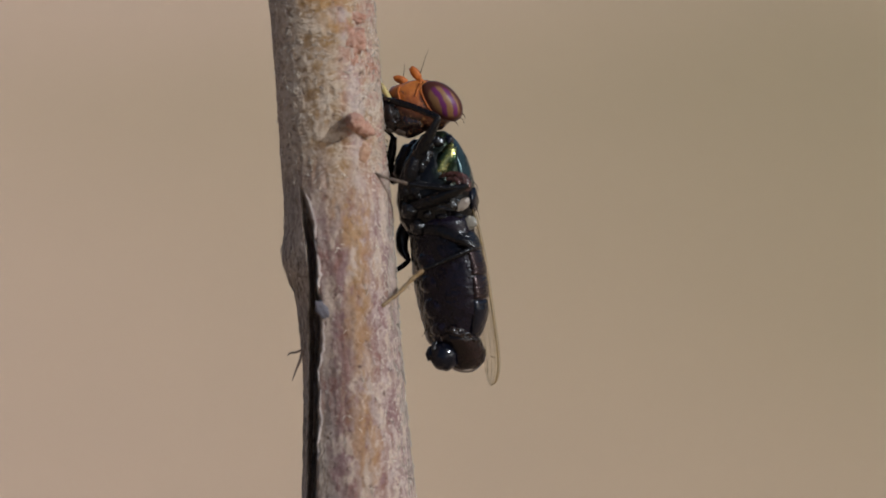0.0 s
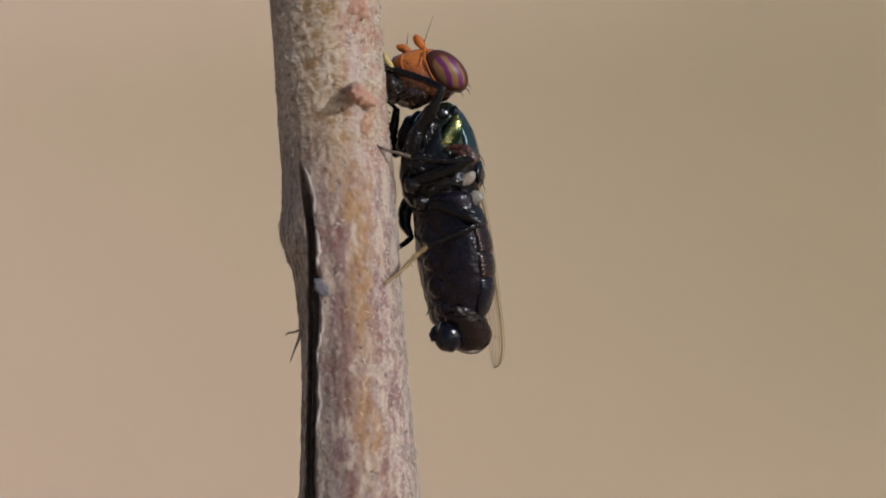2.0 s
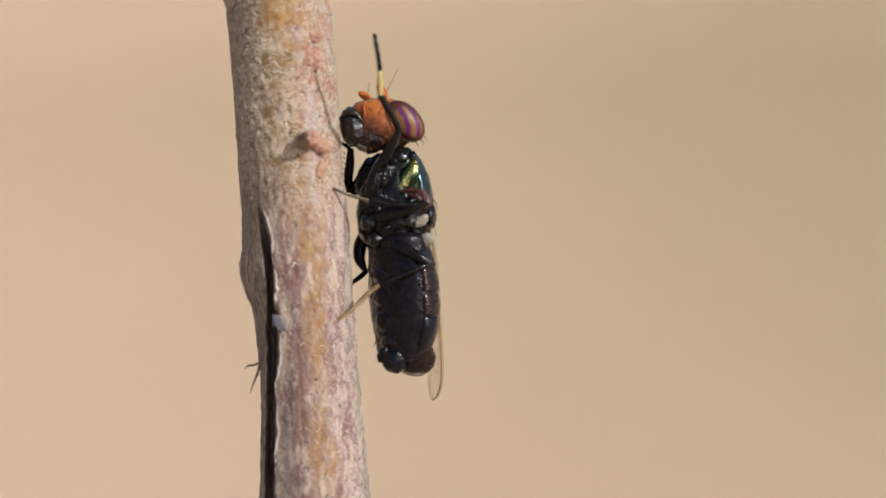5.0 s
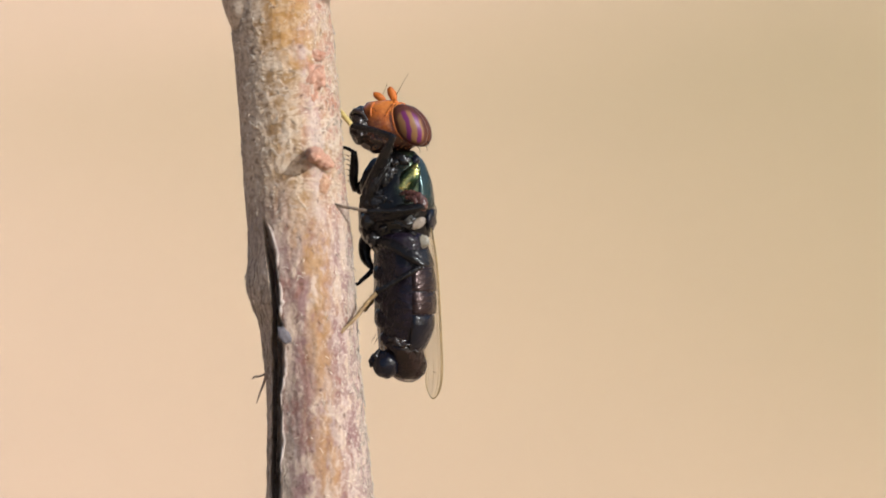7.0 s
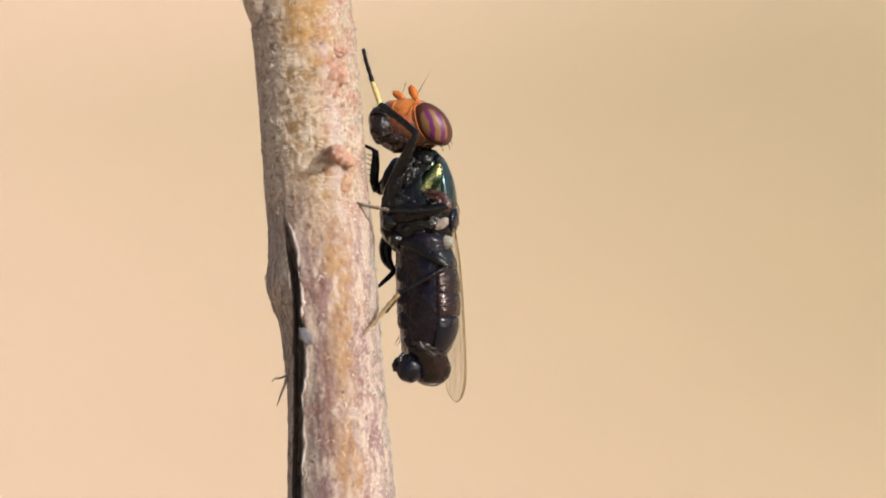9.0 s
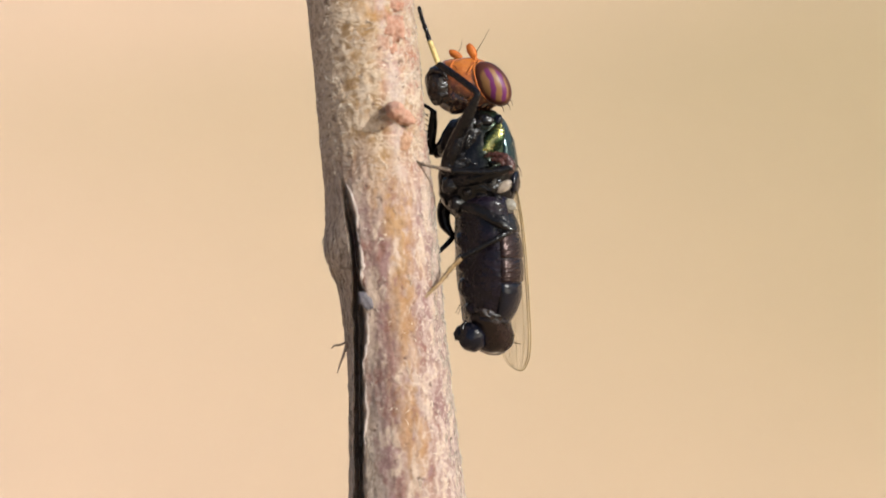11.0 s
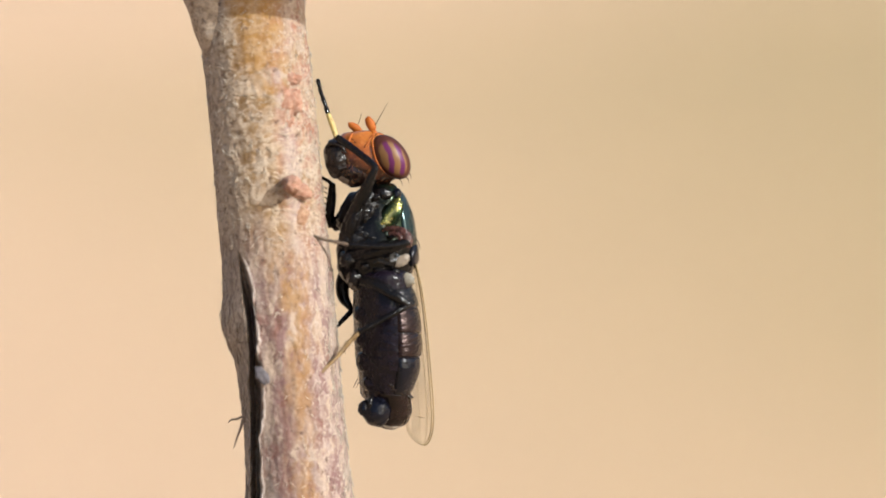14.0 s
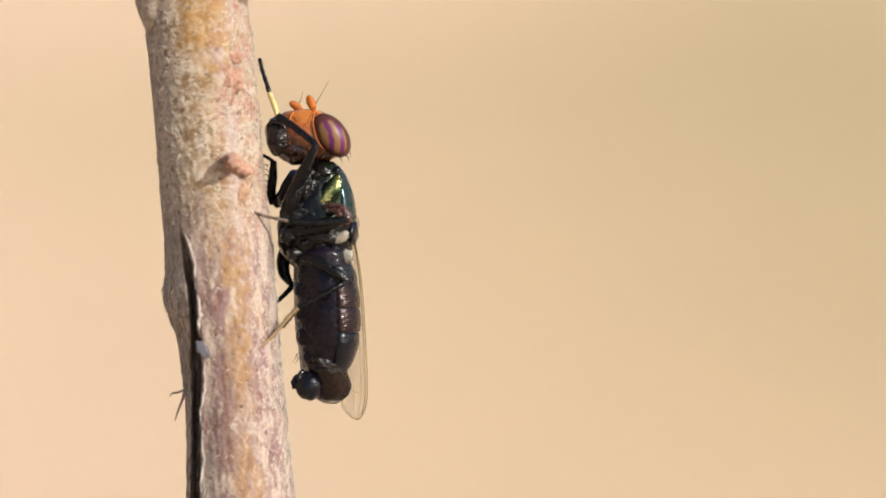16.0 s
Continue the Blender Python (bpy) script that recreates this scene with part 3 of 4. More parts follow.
def build_stem():
    base_y = 24400
    stem = thing("plant_stem", (700, 1300, 0), "dry grey-pink woody stem with pale scurf and dark split", "plant stem")
    ys = np.concatenate([np.linspace(-3200, -150, 40), np.arange(-145, 1300, 2.6), np.linspace(1310, 4000, 50)])
    n = 232
    grid = []
    # finer spacing on the side that is seen
    u = np.linspace(-1, 1, n, endpoint=False)
    th = np.pi * (0.62 * u + 0.38 * u ** 3)
    for y in ys:
        cx, r = stem_axis(y)
        d = stem_depth(y)
        grid.append([(cx + k * math.sin(t), y, d - k * math.cos(t) + split_depth(y, t)) for t, k in ((t, stem_radius(y, t, r)) for t in th)])
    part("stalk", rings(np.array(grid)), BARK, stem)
    # the long lower stalk down to the ground
    d0 = stem_depth(4000)
    low = [(700, 3960, d0, 178), (760, 9000, 900, 200), (800, 15000, 2300, 215), (790, 20000, 3600, 230), (780, base_y + 600, 4800, 260)]
    part("lower_stalk", tube(low, 60, 40), BARK, stem)
    # side shoot that leaves the stem at the top
    shoot = [(540, 190, -8, 26), (529, 120, -20, 41), (512, 58, -26, 45), (484, -10, -26, 47), (450, -80, -22, 44), (425, -170, -16, 40), (400, -330, -8, 34), (370, -560, 0, 26), (345, -800, 6, 14)]
    rows = spline(shoot, 110)
    g = []
    for x, y, d, r in rows:
        line = []
        for t in np.linspace(0, 2 * np.pi, 56, endpoint=False):
            k = r * (1 + 0.06 * noise.noise(Vector((math.cos(t) * 2, math.sin(t) * 2, y / 40)))) + 1.6 * noise.noise(Vector((math.cos(t) * 14, math.sin(t) * 14, y / 12)))
            line.append((x + k * math.cos(t), y, d + k * math.sin(t)))
        g.append(line)
    part("side_shoot", rings(np.array(g)), BARK, stem, "grey side shoot")
    # unseen second shoot, added towards the light to shade the stem below it
    rows = spline([(606, -140, -30, 60), (687, -173, -190, 64), (801, -197, -316, 68), (898, -212, -361, 68), (1021, -237, -392, 66), (1207, -301, -417, 60), (1452, -414, -454, 45), (1650, -503, -479, 16)], 70)
    part("side_shoot", tube([tuple(r) for r in rows], 70, 36), BARK, stem, "grey side shoot")
    # bud scar with the nub that throws a short shadow
    x, y, d = stem_point(378, 27, 4)
    part("bud_scar", join(ball((x - 3, y - 3, d), (18, 17, 54), 24, 36, 26, 0.22, 7.0), ball((x + 10, y + 8, d + 12), (23, 14, 18), 20, 28, 20, 0.35, 4.0)), SCAR, stem, "pink bud scar")
    x, y, d = stem_point(430, 33, -5)
    part("leaf_scar", ball((x, y, d), (17, 19, 8), 14, 32, 22, 0.35, 5.0), OCHRE, stem, "small ochre leaf scar")
    for yy, deg, rx, ry in ((186, 36, 24, 13), (228, 30, 28, 26), (262, 32, 12, 14)):
        x, y, d = stem_point(yy, deg, -6.6)
        part("worn_patch", ball((x, y, d), (rx, ry, 8), 10, 36, 24, 0.55, yy * 1.0), SCAR, stem, "rough pink worn patch")
    # curled pale edge along the split
    for y0, y1, off, w in ((505, 606, 3, 3.4), (614, 692, 3, 4.2), (735, 850, 4, 2.8), (858, 990, 4, 2.8)):
        rows = []
        for s in np.linspace(0, 1, 26):
            yy = y0 + (y1 - y0) * s
            c, half = split_at(yy)
            x, y, d = stem_point(yy, c + half + off + 1.5 * math.sin(5 * s) + 2.0 * noise.noise(Vector((yy / 9, 1, 0))), 1.2)
            rows.append((x, y, d, w * math.sin(math.pi * min(max(s, .03), .97)) ** 0.5 * (0.8 + 0.5 * noise.noise(Vector((yy / 6, 0, 3))))))
        part("bark_edge", tube(rows, 26, 8), LIP, stem, "pale curled bark edge")
    x, y, d = stem_point(714, -27, 0.3)
    part("bark_flake", ball((x, y, d), (12, 17, 3.0), -35, 22, 12, 0.35, 9.0), FLAKE, stem, "grey loose bark flake")
    # two dry fibres that stand off the old bark
    part("dry_fibre", tube([(570, 786, -20, 2.5), (556, 793, -22, 2.2), (546, 794, -24, 1.8), (540, 800, -24, 0.6)], 12, 6), FIBRE, stem)
    part("dry_fibre", tube([(568, 788, -20, 3.0), (563, 808, -24, 2.6), (556, 826, -24, 2.0), (550, 845, -22, 0.6)], 12, 6), FIBRE, stem)
    # scurf: short pale hairs pressed to the bark
    rnd = random.Random(4)
    verts, faces = [], []
    count = 0
    while count < 1500:
        yy = rnd.uniform(-140, 1280)
        deg = rnd.uniform(-105, 105)
        if (yy > 480 and abs(deg - split_at(yy)[0]) < 14) or (yy > 480 and -30 < deg < 50 and rnd.random() < 0.75):
            continue
        if abs(deg) < 58 and rnd.random() < 0.8:
            continue
        gate = noise.noise(Vector((deg / 16, yy / 26, 7))) + (0.25 if deg > 40 else 0) + (0.2 if -50 < deg < -5 and yy < 480 else 0)
        if gate < rnd.uniform(0.0, 0.5):
            continue
        count += 1
        lean = rnd.gauss(0, 5.0 if yy < 500 else 1.6)
        run = rnd.uniform(-3, 9) if yy < 500 else rnd.uniform(5, 16)
        stand = abs(rnd.gauss(0, 1.5 if yy < 480 or abs(deg) > 70 else 0.5)) + (rnd.random() < 0.04) * (3.5 if abs(deg) > 60 else 1.0)
        w = rnd.uniform(0.5, 1.25)
        pts = [Vector(stem_point(yy + run * s, deg + lean * s, 0.4 + stand * s * (1.3 - 0.5 * s))) for s in (0, 0.5, 1)]
        i = len(verts)
        for p, k in zip(pts, (1.0, 0.9, 0.35)):
            verts += [tuple(p + Vector((w * k, 0, 0))), tuple(p + Vector((-w * k * .5, w * k * .7, -w * k * .5))), tuple(p + Vector((-w * k * .5, -w * k * .7, w * k * .5)))]
        for q in (0, 3):
            for s in range(3):
                z = (s + 1) % 3
                faces.append((i + q + s, i + q + z, i + q + 3 + z, i + q + 3 + s))
    hair = part("scurf", (verts, faces), HAIR, stem, "short pale scurfy hairs")
    tagged(hair, kind="stuff")
    # curled shreds of cream skin, thickest where the light grazes the stem
    meshes = []
    for y0, y1, a0, a1, count, size, steep in ((-150, 510, -62, -22, 640, 0.9, 0.5), (-150, 500, -22, 42, 160, 0.8, 0.6), (-150, 520, 50, 104, 420, 0.65, 1.2), (-150, 470, -104, -62, 320, 0.7, 1.2),
                                               (520, 1270, 50, 104, 700, 0.7, 1.4), (560, 1270, -26, 50, 200, 0.8, 1.5), (500, 1270, -104, -62, 120, 0.7, 1.5)):
        for _ in range(count):
            yy, deg = rnd.uniform(y0, y1), rnd.uniform(a0, a1)
            if noise.noise(Vector((deg / 8, yy / 15, 3))) < rnd.uniform(-0.05, 0.5):
                continue
            if yy > 490 and abs(deg - split_at(yy)[0]) < 12:
                continue
            way, turn, step = rnd.gauss(0, steep), rnd.gauss(0, 0.55), size * rnd.uniform(1.6, 4.4)
            thick, lift = size * rnd.uniform(0.35, 1.05), abs(rnd.gauss(0, 0.9))
            rows = []
            for q in range(5):
                e = math.sin(math.pi * (q + 0.6) / 5.2)
                rows.append((*stem_point(yy, deg, 0.3 + lift * e), thick * (0.35 + 0.65 * e)))
                yy, deg = yy + step * math.sin(way), deg + step * math.cos(way) / 1.66
                way += turn
            meshes.append(tube(rows, 5, 5))
    tagged(part("scurf", join(*meshes), CURL, stem, "curled cream shreds of skin"), kind="stuff")
    return stem


build_stem()

# ---------------------------------------------------------------- fly
ABDOMEN = [(528, 762, 858, 0, 38), (540, 755, 866, 0, 48), (560, 762, 870, 0, 54), (590, 762, 878, 0, 58), (620, 763, 882, 0, 60), (650, 764, 884, 0, 60),
           (680, 766, 883, 0, 58), (705, 770, 879, 0, 54), (725, 773, 872, 0, 50), (742, 775, 867, 0, 46), (755, 779, 861, 0, 40), (765, 788, 852, 0, 28), (771, 800, 840, 0, 10)]
CHEST = [(371, 808, 826, 0, 8), (374, 796, 838, 0, 22), (385, 781, 849, 0, 38), (400, 767, 857, 0, 48), (430, 749, 867, 0, 58), (460, 739, 873, 0, 63),
         (490, 733, 876, 0, 64), (520, 734, 873, 0, 60), (545, 744, 867, 0, 52), (562, 760, 860, 0, 42), (572, 780, 846, 0, 26), (576, 800, 824, 0, 6)]


def bristle(parent, a, b, r=0.9, material=None):
    mid = tuple((p + q) / 2 + k for p, q, k in zip(a, b, (1.5, -1.5, 0)))
    return part("bristle", tube([(*a, r), (*mid, r * 0.8), (*b, 0.25)], 7, 5), material or LEGS, parent)


def build_fly():
    fly = thing("fly", (835, 435, 0), "black fly with orange head and green thorax on dry stem", "fly")
    # ---- thorax
    thorax = part("thorax", loft(CHEST, 60, 52, 2.4, 1.0), THORAX, fly, "metallic green and black thorax")
    part("side_plate", ball((828, 432, -52), (18, 37, 9), 36, 26, 18, 0.3, 3), PLATE, thorax, "gold-green metallic side plate", pivot=(828, 432, -53))
    c = np.array(CHEST)
    back = [[y] + [np.interp(y, c[:, 0], c[:, q]) for q in (1, 2, 3, 4)] for y in np.linspace(382, 486, 9)]
    part("back_plate", shell(back, -46, 80, 22, 40, 2.4, 3.0, 0, 2.4), THORAX, thorax, "blue-green metallic back plate", pivot=(800, 440, 0))
    part("shoulder_knob", ball((820, 391, -42), (15, 11, 9), 20, 18, 12, 0.3, 1), BLACK, thorax)
    part("shoulder_knob", ball((842, 392, -30), (8, 12, 10), 10, 18, 12, 0.3, 2), STEEL, thorax)
    part("side_plate", ball((787, 420, -50), (21, 32, 9), 25, 28, 20, 0.4, 6), LEGS, thorax)
    part("side_plate", ball((772, 468, -54), (25, 24, 9), -10, 28, 20, 0.4, 8), LEGS, thorax)
    part("side_plate", ball((822, 507, -54), (27, 17, 9), 5, 28, 20, 0.5, 9), BLACK, thorax)
    part("coxa", ball((757, 470, -40), (17, 24, 20), 20, 24, 16, 0.3, 2), BLACK, thorax)
    part("coxa", ball((768, 424, 16), (30, 44, 26), 25, 28, 20, 0.15, 6), LEGS, thorax)
    part("coxa", tube([(792, 398, -48, 8), (776, 418, -58, 12), (764, 446, -58, 13), (758, 470, -50, 9)], 18, 14), LEGS, thorax, "long black front hip joint")
    for x in (764, 771):
        part("hip_ridge", tube([(x + 16, 408, -66, 0.8), (x + 5, 430, -71, 2.0), (x - 2, 455, -68, 0.8)], 12, 8), LEGS, thorax)
    part("coxa", ball((757, 508, -40), (18, 17, 22), -20, 18, 12, 0.3, 3), BLACK, thorax)
    part("coxa", ball((768, 540, -34), (17, 17, 22), -20, 18, 12, 0.3, 4), BLACK, thorax)
    part("coxa", ball((805, 545, -40), (18, 15, 18), 10, 18, 12, 0.3, 5), BLACK, thorax)
    for x, y, rx, ry, turn in ((806, 398, 9, 6, -30), (800, 470, 11, 5, 15), (836, 466, 12, 5, -15), (812, 528, 12, 6, 10), (786, 520, 9, 8, -20), (840, 530, 10, 6, 30)):
        part("flank_fold", ball((x, y, -57), (rx, ry, 7), turn, 22, 16, 0.3, x * 0.07), BLACK, thorax)
    part("scutellum", ball((868, 500, 0), (14, 26, 34), 0, 20, 14, 0.2, 5), STEEL, thorax, "dark bluish scutellum")
    part("calypter", ball((852, 510, -58), (15, 9, 3), -40, 26, 16, 0.3, 3), MEMBRANE, thorax, "cream translucent calypter")
    part("calypter", ball((861, 545, -55), (13, 12, 3), 10, 26, 16, 0.3, 6), CREAM, thorax, "cream translucent calypter")
    for a, b in (((870, 505, -20), (879, 540, -25)), ((876, 470, -10), (884, 492, -14)), ((874, 486, 12), (882, 512, 16)), ((862, 416, -14), (872, 432, -18)), ((790, 465, -62), (799, 482, -74))):
        bristle(thorax, a, b, 0.9)

    # ---- head
    head = part("head", loft([(277, 772, 800, 0, 10), (280, 752, 812, 0, 22), (287, 740, 824, 0, 31), (300, 733, 838, 0, 38), (318, 731, 846, 0, 41), (335, 736, 850, 0, 41), (350, 746, 848, 0, 38), (362, 762, 842, 0, 32), (371, 790, 828, 0, 18), (374, 806, 820, 0, 6)], 40, 44, 2.2, 3.0),
                FACE, fly, "glossy orange head", pivot=(815, 368, 0))
    for s in (-1, 1):
        part("compound_eye", ball((832, 324, s * 30), (28, 45, 26), -36, 44, 30), EYE, head, "tan eye with purple bands", pivot=(836, 327, s * 27))
        part("eye_rim", tube([(802, 283, s * 36, 1.0), (799, 296, s * 41, 1.4), (801, 315, s * 44, 1.5), (808, 336, s * 44, 1.3), (820, 352, s * 41, 0.8)], 20, 8), ANTENNA, head, "pale orange rim of the eye")
    part("antenna", join(ball((795, 265, -16), (8, 15, 6), -25, 18, 14, 0.15, 2), ball((801, 282, -16), (6.5, 7, 6), 0, 12, 8)), ANTENNA, head, "orange oval antenna")
    part("antenna", join(ball((766, 270, 20), (7.5, 14, 6), -57, 18, 14, 0.15, 4), ball((781, 281, 16), (6, 6, 6), 0, 12, 8)), ANTENNA, head, "orange oval antenna")
    part("arista", tube([(803, 267, -18, 0.8), (812, 252, -24, 0.55), (827, 226, -32, 0.2)], 9, 5), LEGS, head)
    part("arista", tube([(772, 264, 22, 0.7), (776, 254, 30, 0.5), (778, 243, 38, 0.2)], 9, 5), LEGS, head)
    part("face_ridge", tube([(799, 284, -30, 2.0), (792, 297, -38, 2.2), (786, 307, -40, 1.8)], 16, 8), ANTENNA, head)
    part("face_ridge", tube([(762, 282, -22, 1.6), (757, 293, -32, 2.2), (758, 308, -38, 1.6)], 14, 8), ANTENNA, head)
    part("rostrum", ball((770, 345, -6), (36, 33, 31), -20, 36, 26, 0.16, 7.0), FACE, head, "brown lower face", pivot=(815, 368, 0))
    part("labellum", ball((737, 327, -4), (26, 38, 32), -10, 44, 32, 0.16, 4), WRINKLE, head, "wrinkled glossy black lip")
    part("lip_fold", tube([(716, 306, -18, 3), (726, 300, -30, 4.5), (742, 304, -35, 4), (752, 318, -35, 2)], 16, 10), WRINKLE, head)
    part("lip_fold", tube([(722, 340, -26, 2.5), (736, 346, -34, 4), (752, 342, -35, 3)], 14, 10), WRINKLE, head)
    part("throat_membrane", tube([(731, 352, -14, 3), (743, 361, -16, 7), (760, 367, -16, 8), (780, 369, -12, 5)], 16, 10), DUSK, head, "grey-brown folded throat membrane")
    for a, b in (((862, 352, -16), (868, 364, -22)), ((858, 360, -10), (864, 372, -14)), ((846, 364, -24), (852, 376, -30)), ((800, 290, -30), (806, 282, -38)), ((768, 300, -42), (760, 292, -50))):
        bristle(head, a, b, 0.8)

    # ---- abdomen
    abdomen = part("abdomen", loft(ABDOMEN, 70, 60, 1.6, 8.0, 20), BELLY, fly, "dark purplish-brown abdomen", pivot=(815, 545, 0))

    def cut(y0, y1):
        a = np.array(ABDOMEN)
        ys = np.linspace(y0, y1, 8)
        return [[y] + [np.interp(y, a[:, 0], a[:, k]) for k in (1, 2, 3, 4)] for y in ys]

    for y0, y1, m in ((560, 592, BLACK), (594, 639, TERGITE), (641, 682, TERGITE), (684, 756, STEEL)):
        part("tergite", shell(cut(y0, y1), -98, 98, 24, 48, 0.8, 3.0, 20, 5.0 if m is STEEL else 1.4, 0.0 if m is STEEL else 2.0), m, abdomen, "glossy dark back plate")
    for x, y, rx, ry in ((792, 606, 29, 25), (792, 647, 28, 26), (795, 690, 27, 28), (799, 730, 22, 20)):
        part("side_fold", ball((x, y, -12), (rx, ry, 36), -6, 36, 26, 0.06, y * 0.1), BELLY, abdomen)
    part("belly_crease", tube([(803, 684, -57, 1.0), (807, 698, -58.5, 2.4), (811, 716, -56, 2.2), (812, 726, -53, 0.8)], 14, 8), WRINKLE, abdomen)
    for a, b in (((771, 722, -10), (763, 738, -14)), ((772, 730, 10), (766, 742, 14))):
        bristle(abdomen, a, b, 0.8)
    part("belly_keel", tube([(806, 650, -56, 2), (809, 672, -60, 5), (812, 700, -60, 6), (814, 728, -54, 4)], 18, 12), BELLY, abdomen, "raised fold along the belly")
    tail = part("tail_segment", loft([(728, 796, 846, -16, 24), (738, 786, 856, -16, 42), (750, 784, 861, -14, 50), (762, 788, 865, -12, 48), (780, 795, 869, -8, 42), (796, 800, 866, -6, 34), (807, 808, 856, -4, 24), (814, 820, 842, 0, 10)], 32, 36, 1.8, 5.0),
                LOBE, fly, "swollen brown tail segment", pivot=(818, 752, 0))
    part("clasper", ball((794, 780, -34), (26, 28, 28), 0, 34, 24, 0.08, 2), STEEL, tail, "glossy blue-black clasper")
    part("clasper", ball((771, 774, -32), (11, 14, 13), 20, 22, 16, 0.2, 5), STEEL, tail, "glossy blue-black clasper")
    part("clasper_groove", tube([(782, 752, -44, 3), (776, 762, -48, 4.5), (778, 776, -48, 4), (784, 788, -44, 2)], 14, 10), BLACK, tail)
    part("tail_fold", ball((823, 740, -54), (24, 11, 16), 22, 34, 22, 0.45, 3), WRINKLE, tail, "wrinkled fold above the tail")
    part("tail_fold", ball((844, 750, -44), (15, 8, 14), 30, 28, 18, 0.4, 8), WRINKLE, tail)
    part("pale_rim", tube([(808, 803, -20, 2), (818, 807, -20, 4), (832, 809, -20, 4.5), (848, 804, -18, 3), (860, 797, -12, 1)], 18, 10), MEMBRANE, tail, "pale membranous rim")

    # ---- wings
    def wing(side, dx):
        lead = spline([(862, 478), (876, 520), (886, 575), (892, 640), (896, 710), (899, 775), (897, 815), (889, 837), (880, 843)], 40)
        chord = np.interp(np.linspace(0, 1, 40), [0, 0.1, 0.3, 0.6, 0.8, 0.93, 1.0], [16, 36, 66, 86, 68, 30, 4])
        g = []
        for (x, y), c in zip(lead, chord):
            line = []
            for s in np.linspace(0, 1, 12):
                back = c * s
                line.append((x + dx - 0.60 * back + 1.2 * math.sin(s * 5) * (c / 90), y - 0.16 * back * (y > 700), -14 + side + 0.78 * back))
            g.append(line)
        g = np.array(g)
        top = g.copy()
        top[..., 0] += 0.5
        v1, f1 = rings(g, False)
        v2, f2 = rings(top, False)
        k, n, r = len(v1), 12, 40
        rim = [(i, i + 1, i + 1 + k, i + k) for i in range(n - 1)] + [((r - 1) * n + i, (r - 1) * n + i + 1, (r - 1) * n + i + 1 + k, (r - 1) * n + i + k) for i in range(n - 1)]
        rim += [(i * n, (i + 1) * n, (i + 1) * n + k, i * n + k) for i in range(r - 1)] + [(i * n + n - 1, (i + 1) * n + n - 1, (i + 1) * n + n - 1 + k, i * n + n - 1 + k) for i in range(r - 1)]
        w = part("wing", (v1 + v2, f1 + [tuple(i + k for i in q) for q in f2] + rim), WING, fly, "clear amber-tinted wing folded over the back", pivot=(864, 480, 0))
        for col, r0, i0, i1 in (((0, 1.1, 0, 39), (1, 0.9, 0, 33), (3, 0.45, 1, 38), (6, 0.35, 3, 38), (9, 0.3, 6, 38), (11, 0.6, 4, 39)) if side == 0 else ((0, 0.6, 0, 39), (11, 0.5, 8, 39))):
            path = [(*g[i, col], r0) for i in range(i0, i1 + 1, 3)] + [(*g[i1, min(col, 11)], r0)]
            part("vein", tube(path, 30, 5), VEIN, w)
        a, b = g[16, 2], g[16, 4]
        part("vein", tube([(*a, 0.6), (*((a + b) / 2), 0.6), (*b, 0.6)], 6, 5), VEIN, w)
        a, b = g[27, 4], g[27, 7]
        part("vein", tube([(*a, 0.6), (*((a + b) / 2), 0.6), (*b, 0.6)], 6, 5), VEIN, w)
        return w

    wings = [wing(0, 0), wing(20, -4)]

    # ---- legs: thigh, shin and jointed foot
    def foot(path, beads=5, r=4.6):
        rows = spline(path, beads * 5 + 1)
        out = []
        for i, row in enumerate(rows):
            s = (i % 5) / 5
            out.append((*row[:3], r * (0.78 + 0.34 * s) * (1 - 0.25 * i / len(rows))))
        return tube(out, len(out), 9)

    # near foreleg: the shin is a part of its own that swings on the knee
    thigh = part("foreleg", tube([(752, 456, -34, 13), (768, 422, -58, 12.5), (788, 382, -84, 10.5), (801, 354, -98, 6.8), (806, 344, -100, 5.4)], 30, 16), LEGS, fly, "black foreleg", pivot=(752, 456, -34))
    shin = part("foreleg_shin", tube([(807, 346, -100, 5.5), (799, 338, -95, 6.5), (770, 314, -70, 6.4), (742, 294, -46, 6.6), (733, 288, -40, 4.8)], 24, 12), LEGS, fly, "black foreleg shin", pivot=(806, 344, -100))
    part("pale_foot_joint", tube([(735, 291, -42, 4.6), (728, 270, -36, 5.4), (719, 247, -30, 4.6)], 10, 10), STRAW, shin, "straw-yellow first foot joint")
    part("foot", foot([(720, 250, -31), (713, 228, -24), (705, 205, -14), (700, 184, -6)], 4, 4.8), LEGS, shin)
    # far foreleg
    leg = part("far_foreleg", tube([(784, 396, 8, 13), (763, 419, 28, 19), (743, 438, 42, 16), (726, 450, 48, 9)], 22, 14), LEGS, fly, "black foreleg")
    planted = []

    def lower_leg(name, path, foot_path, beads, r, foot_material, knee, tip, label, foot_label="", hold=None):
        lower = part(name, tube(path, 18, 10), LEGS, fly, label, pivot=knee)
        part("foot", foot(foot_path, beads, r), foot_material, lower, foot_label)
        planted.append((lower, knee, tip, hold or tip))
        return lower

    far_shin = lower_leg("far_foreleg_shin", [(723, 449, 48, 7), (720, 425, 46, 9), (723, 395, 42, 8.8), (724, 366, 38, 6)], [(724, 367, 38), (712, 357, 34), (696, 347, 24)], 4, 4.2, LEGS, (723, 449, 48), (696, 347, 24), "black foreleg shin")
    # near middle leg
    leg = part("middle_leg", tube([(760, 500, -46, 10), (790, 497, -68, 12.5), (830, 487, -86, 12), (858, 478, -92, 9), (866, 474, -92, 6)], 24, 14), LEGS, fly, "black middle leg")
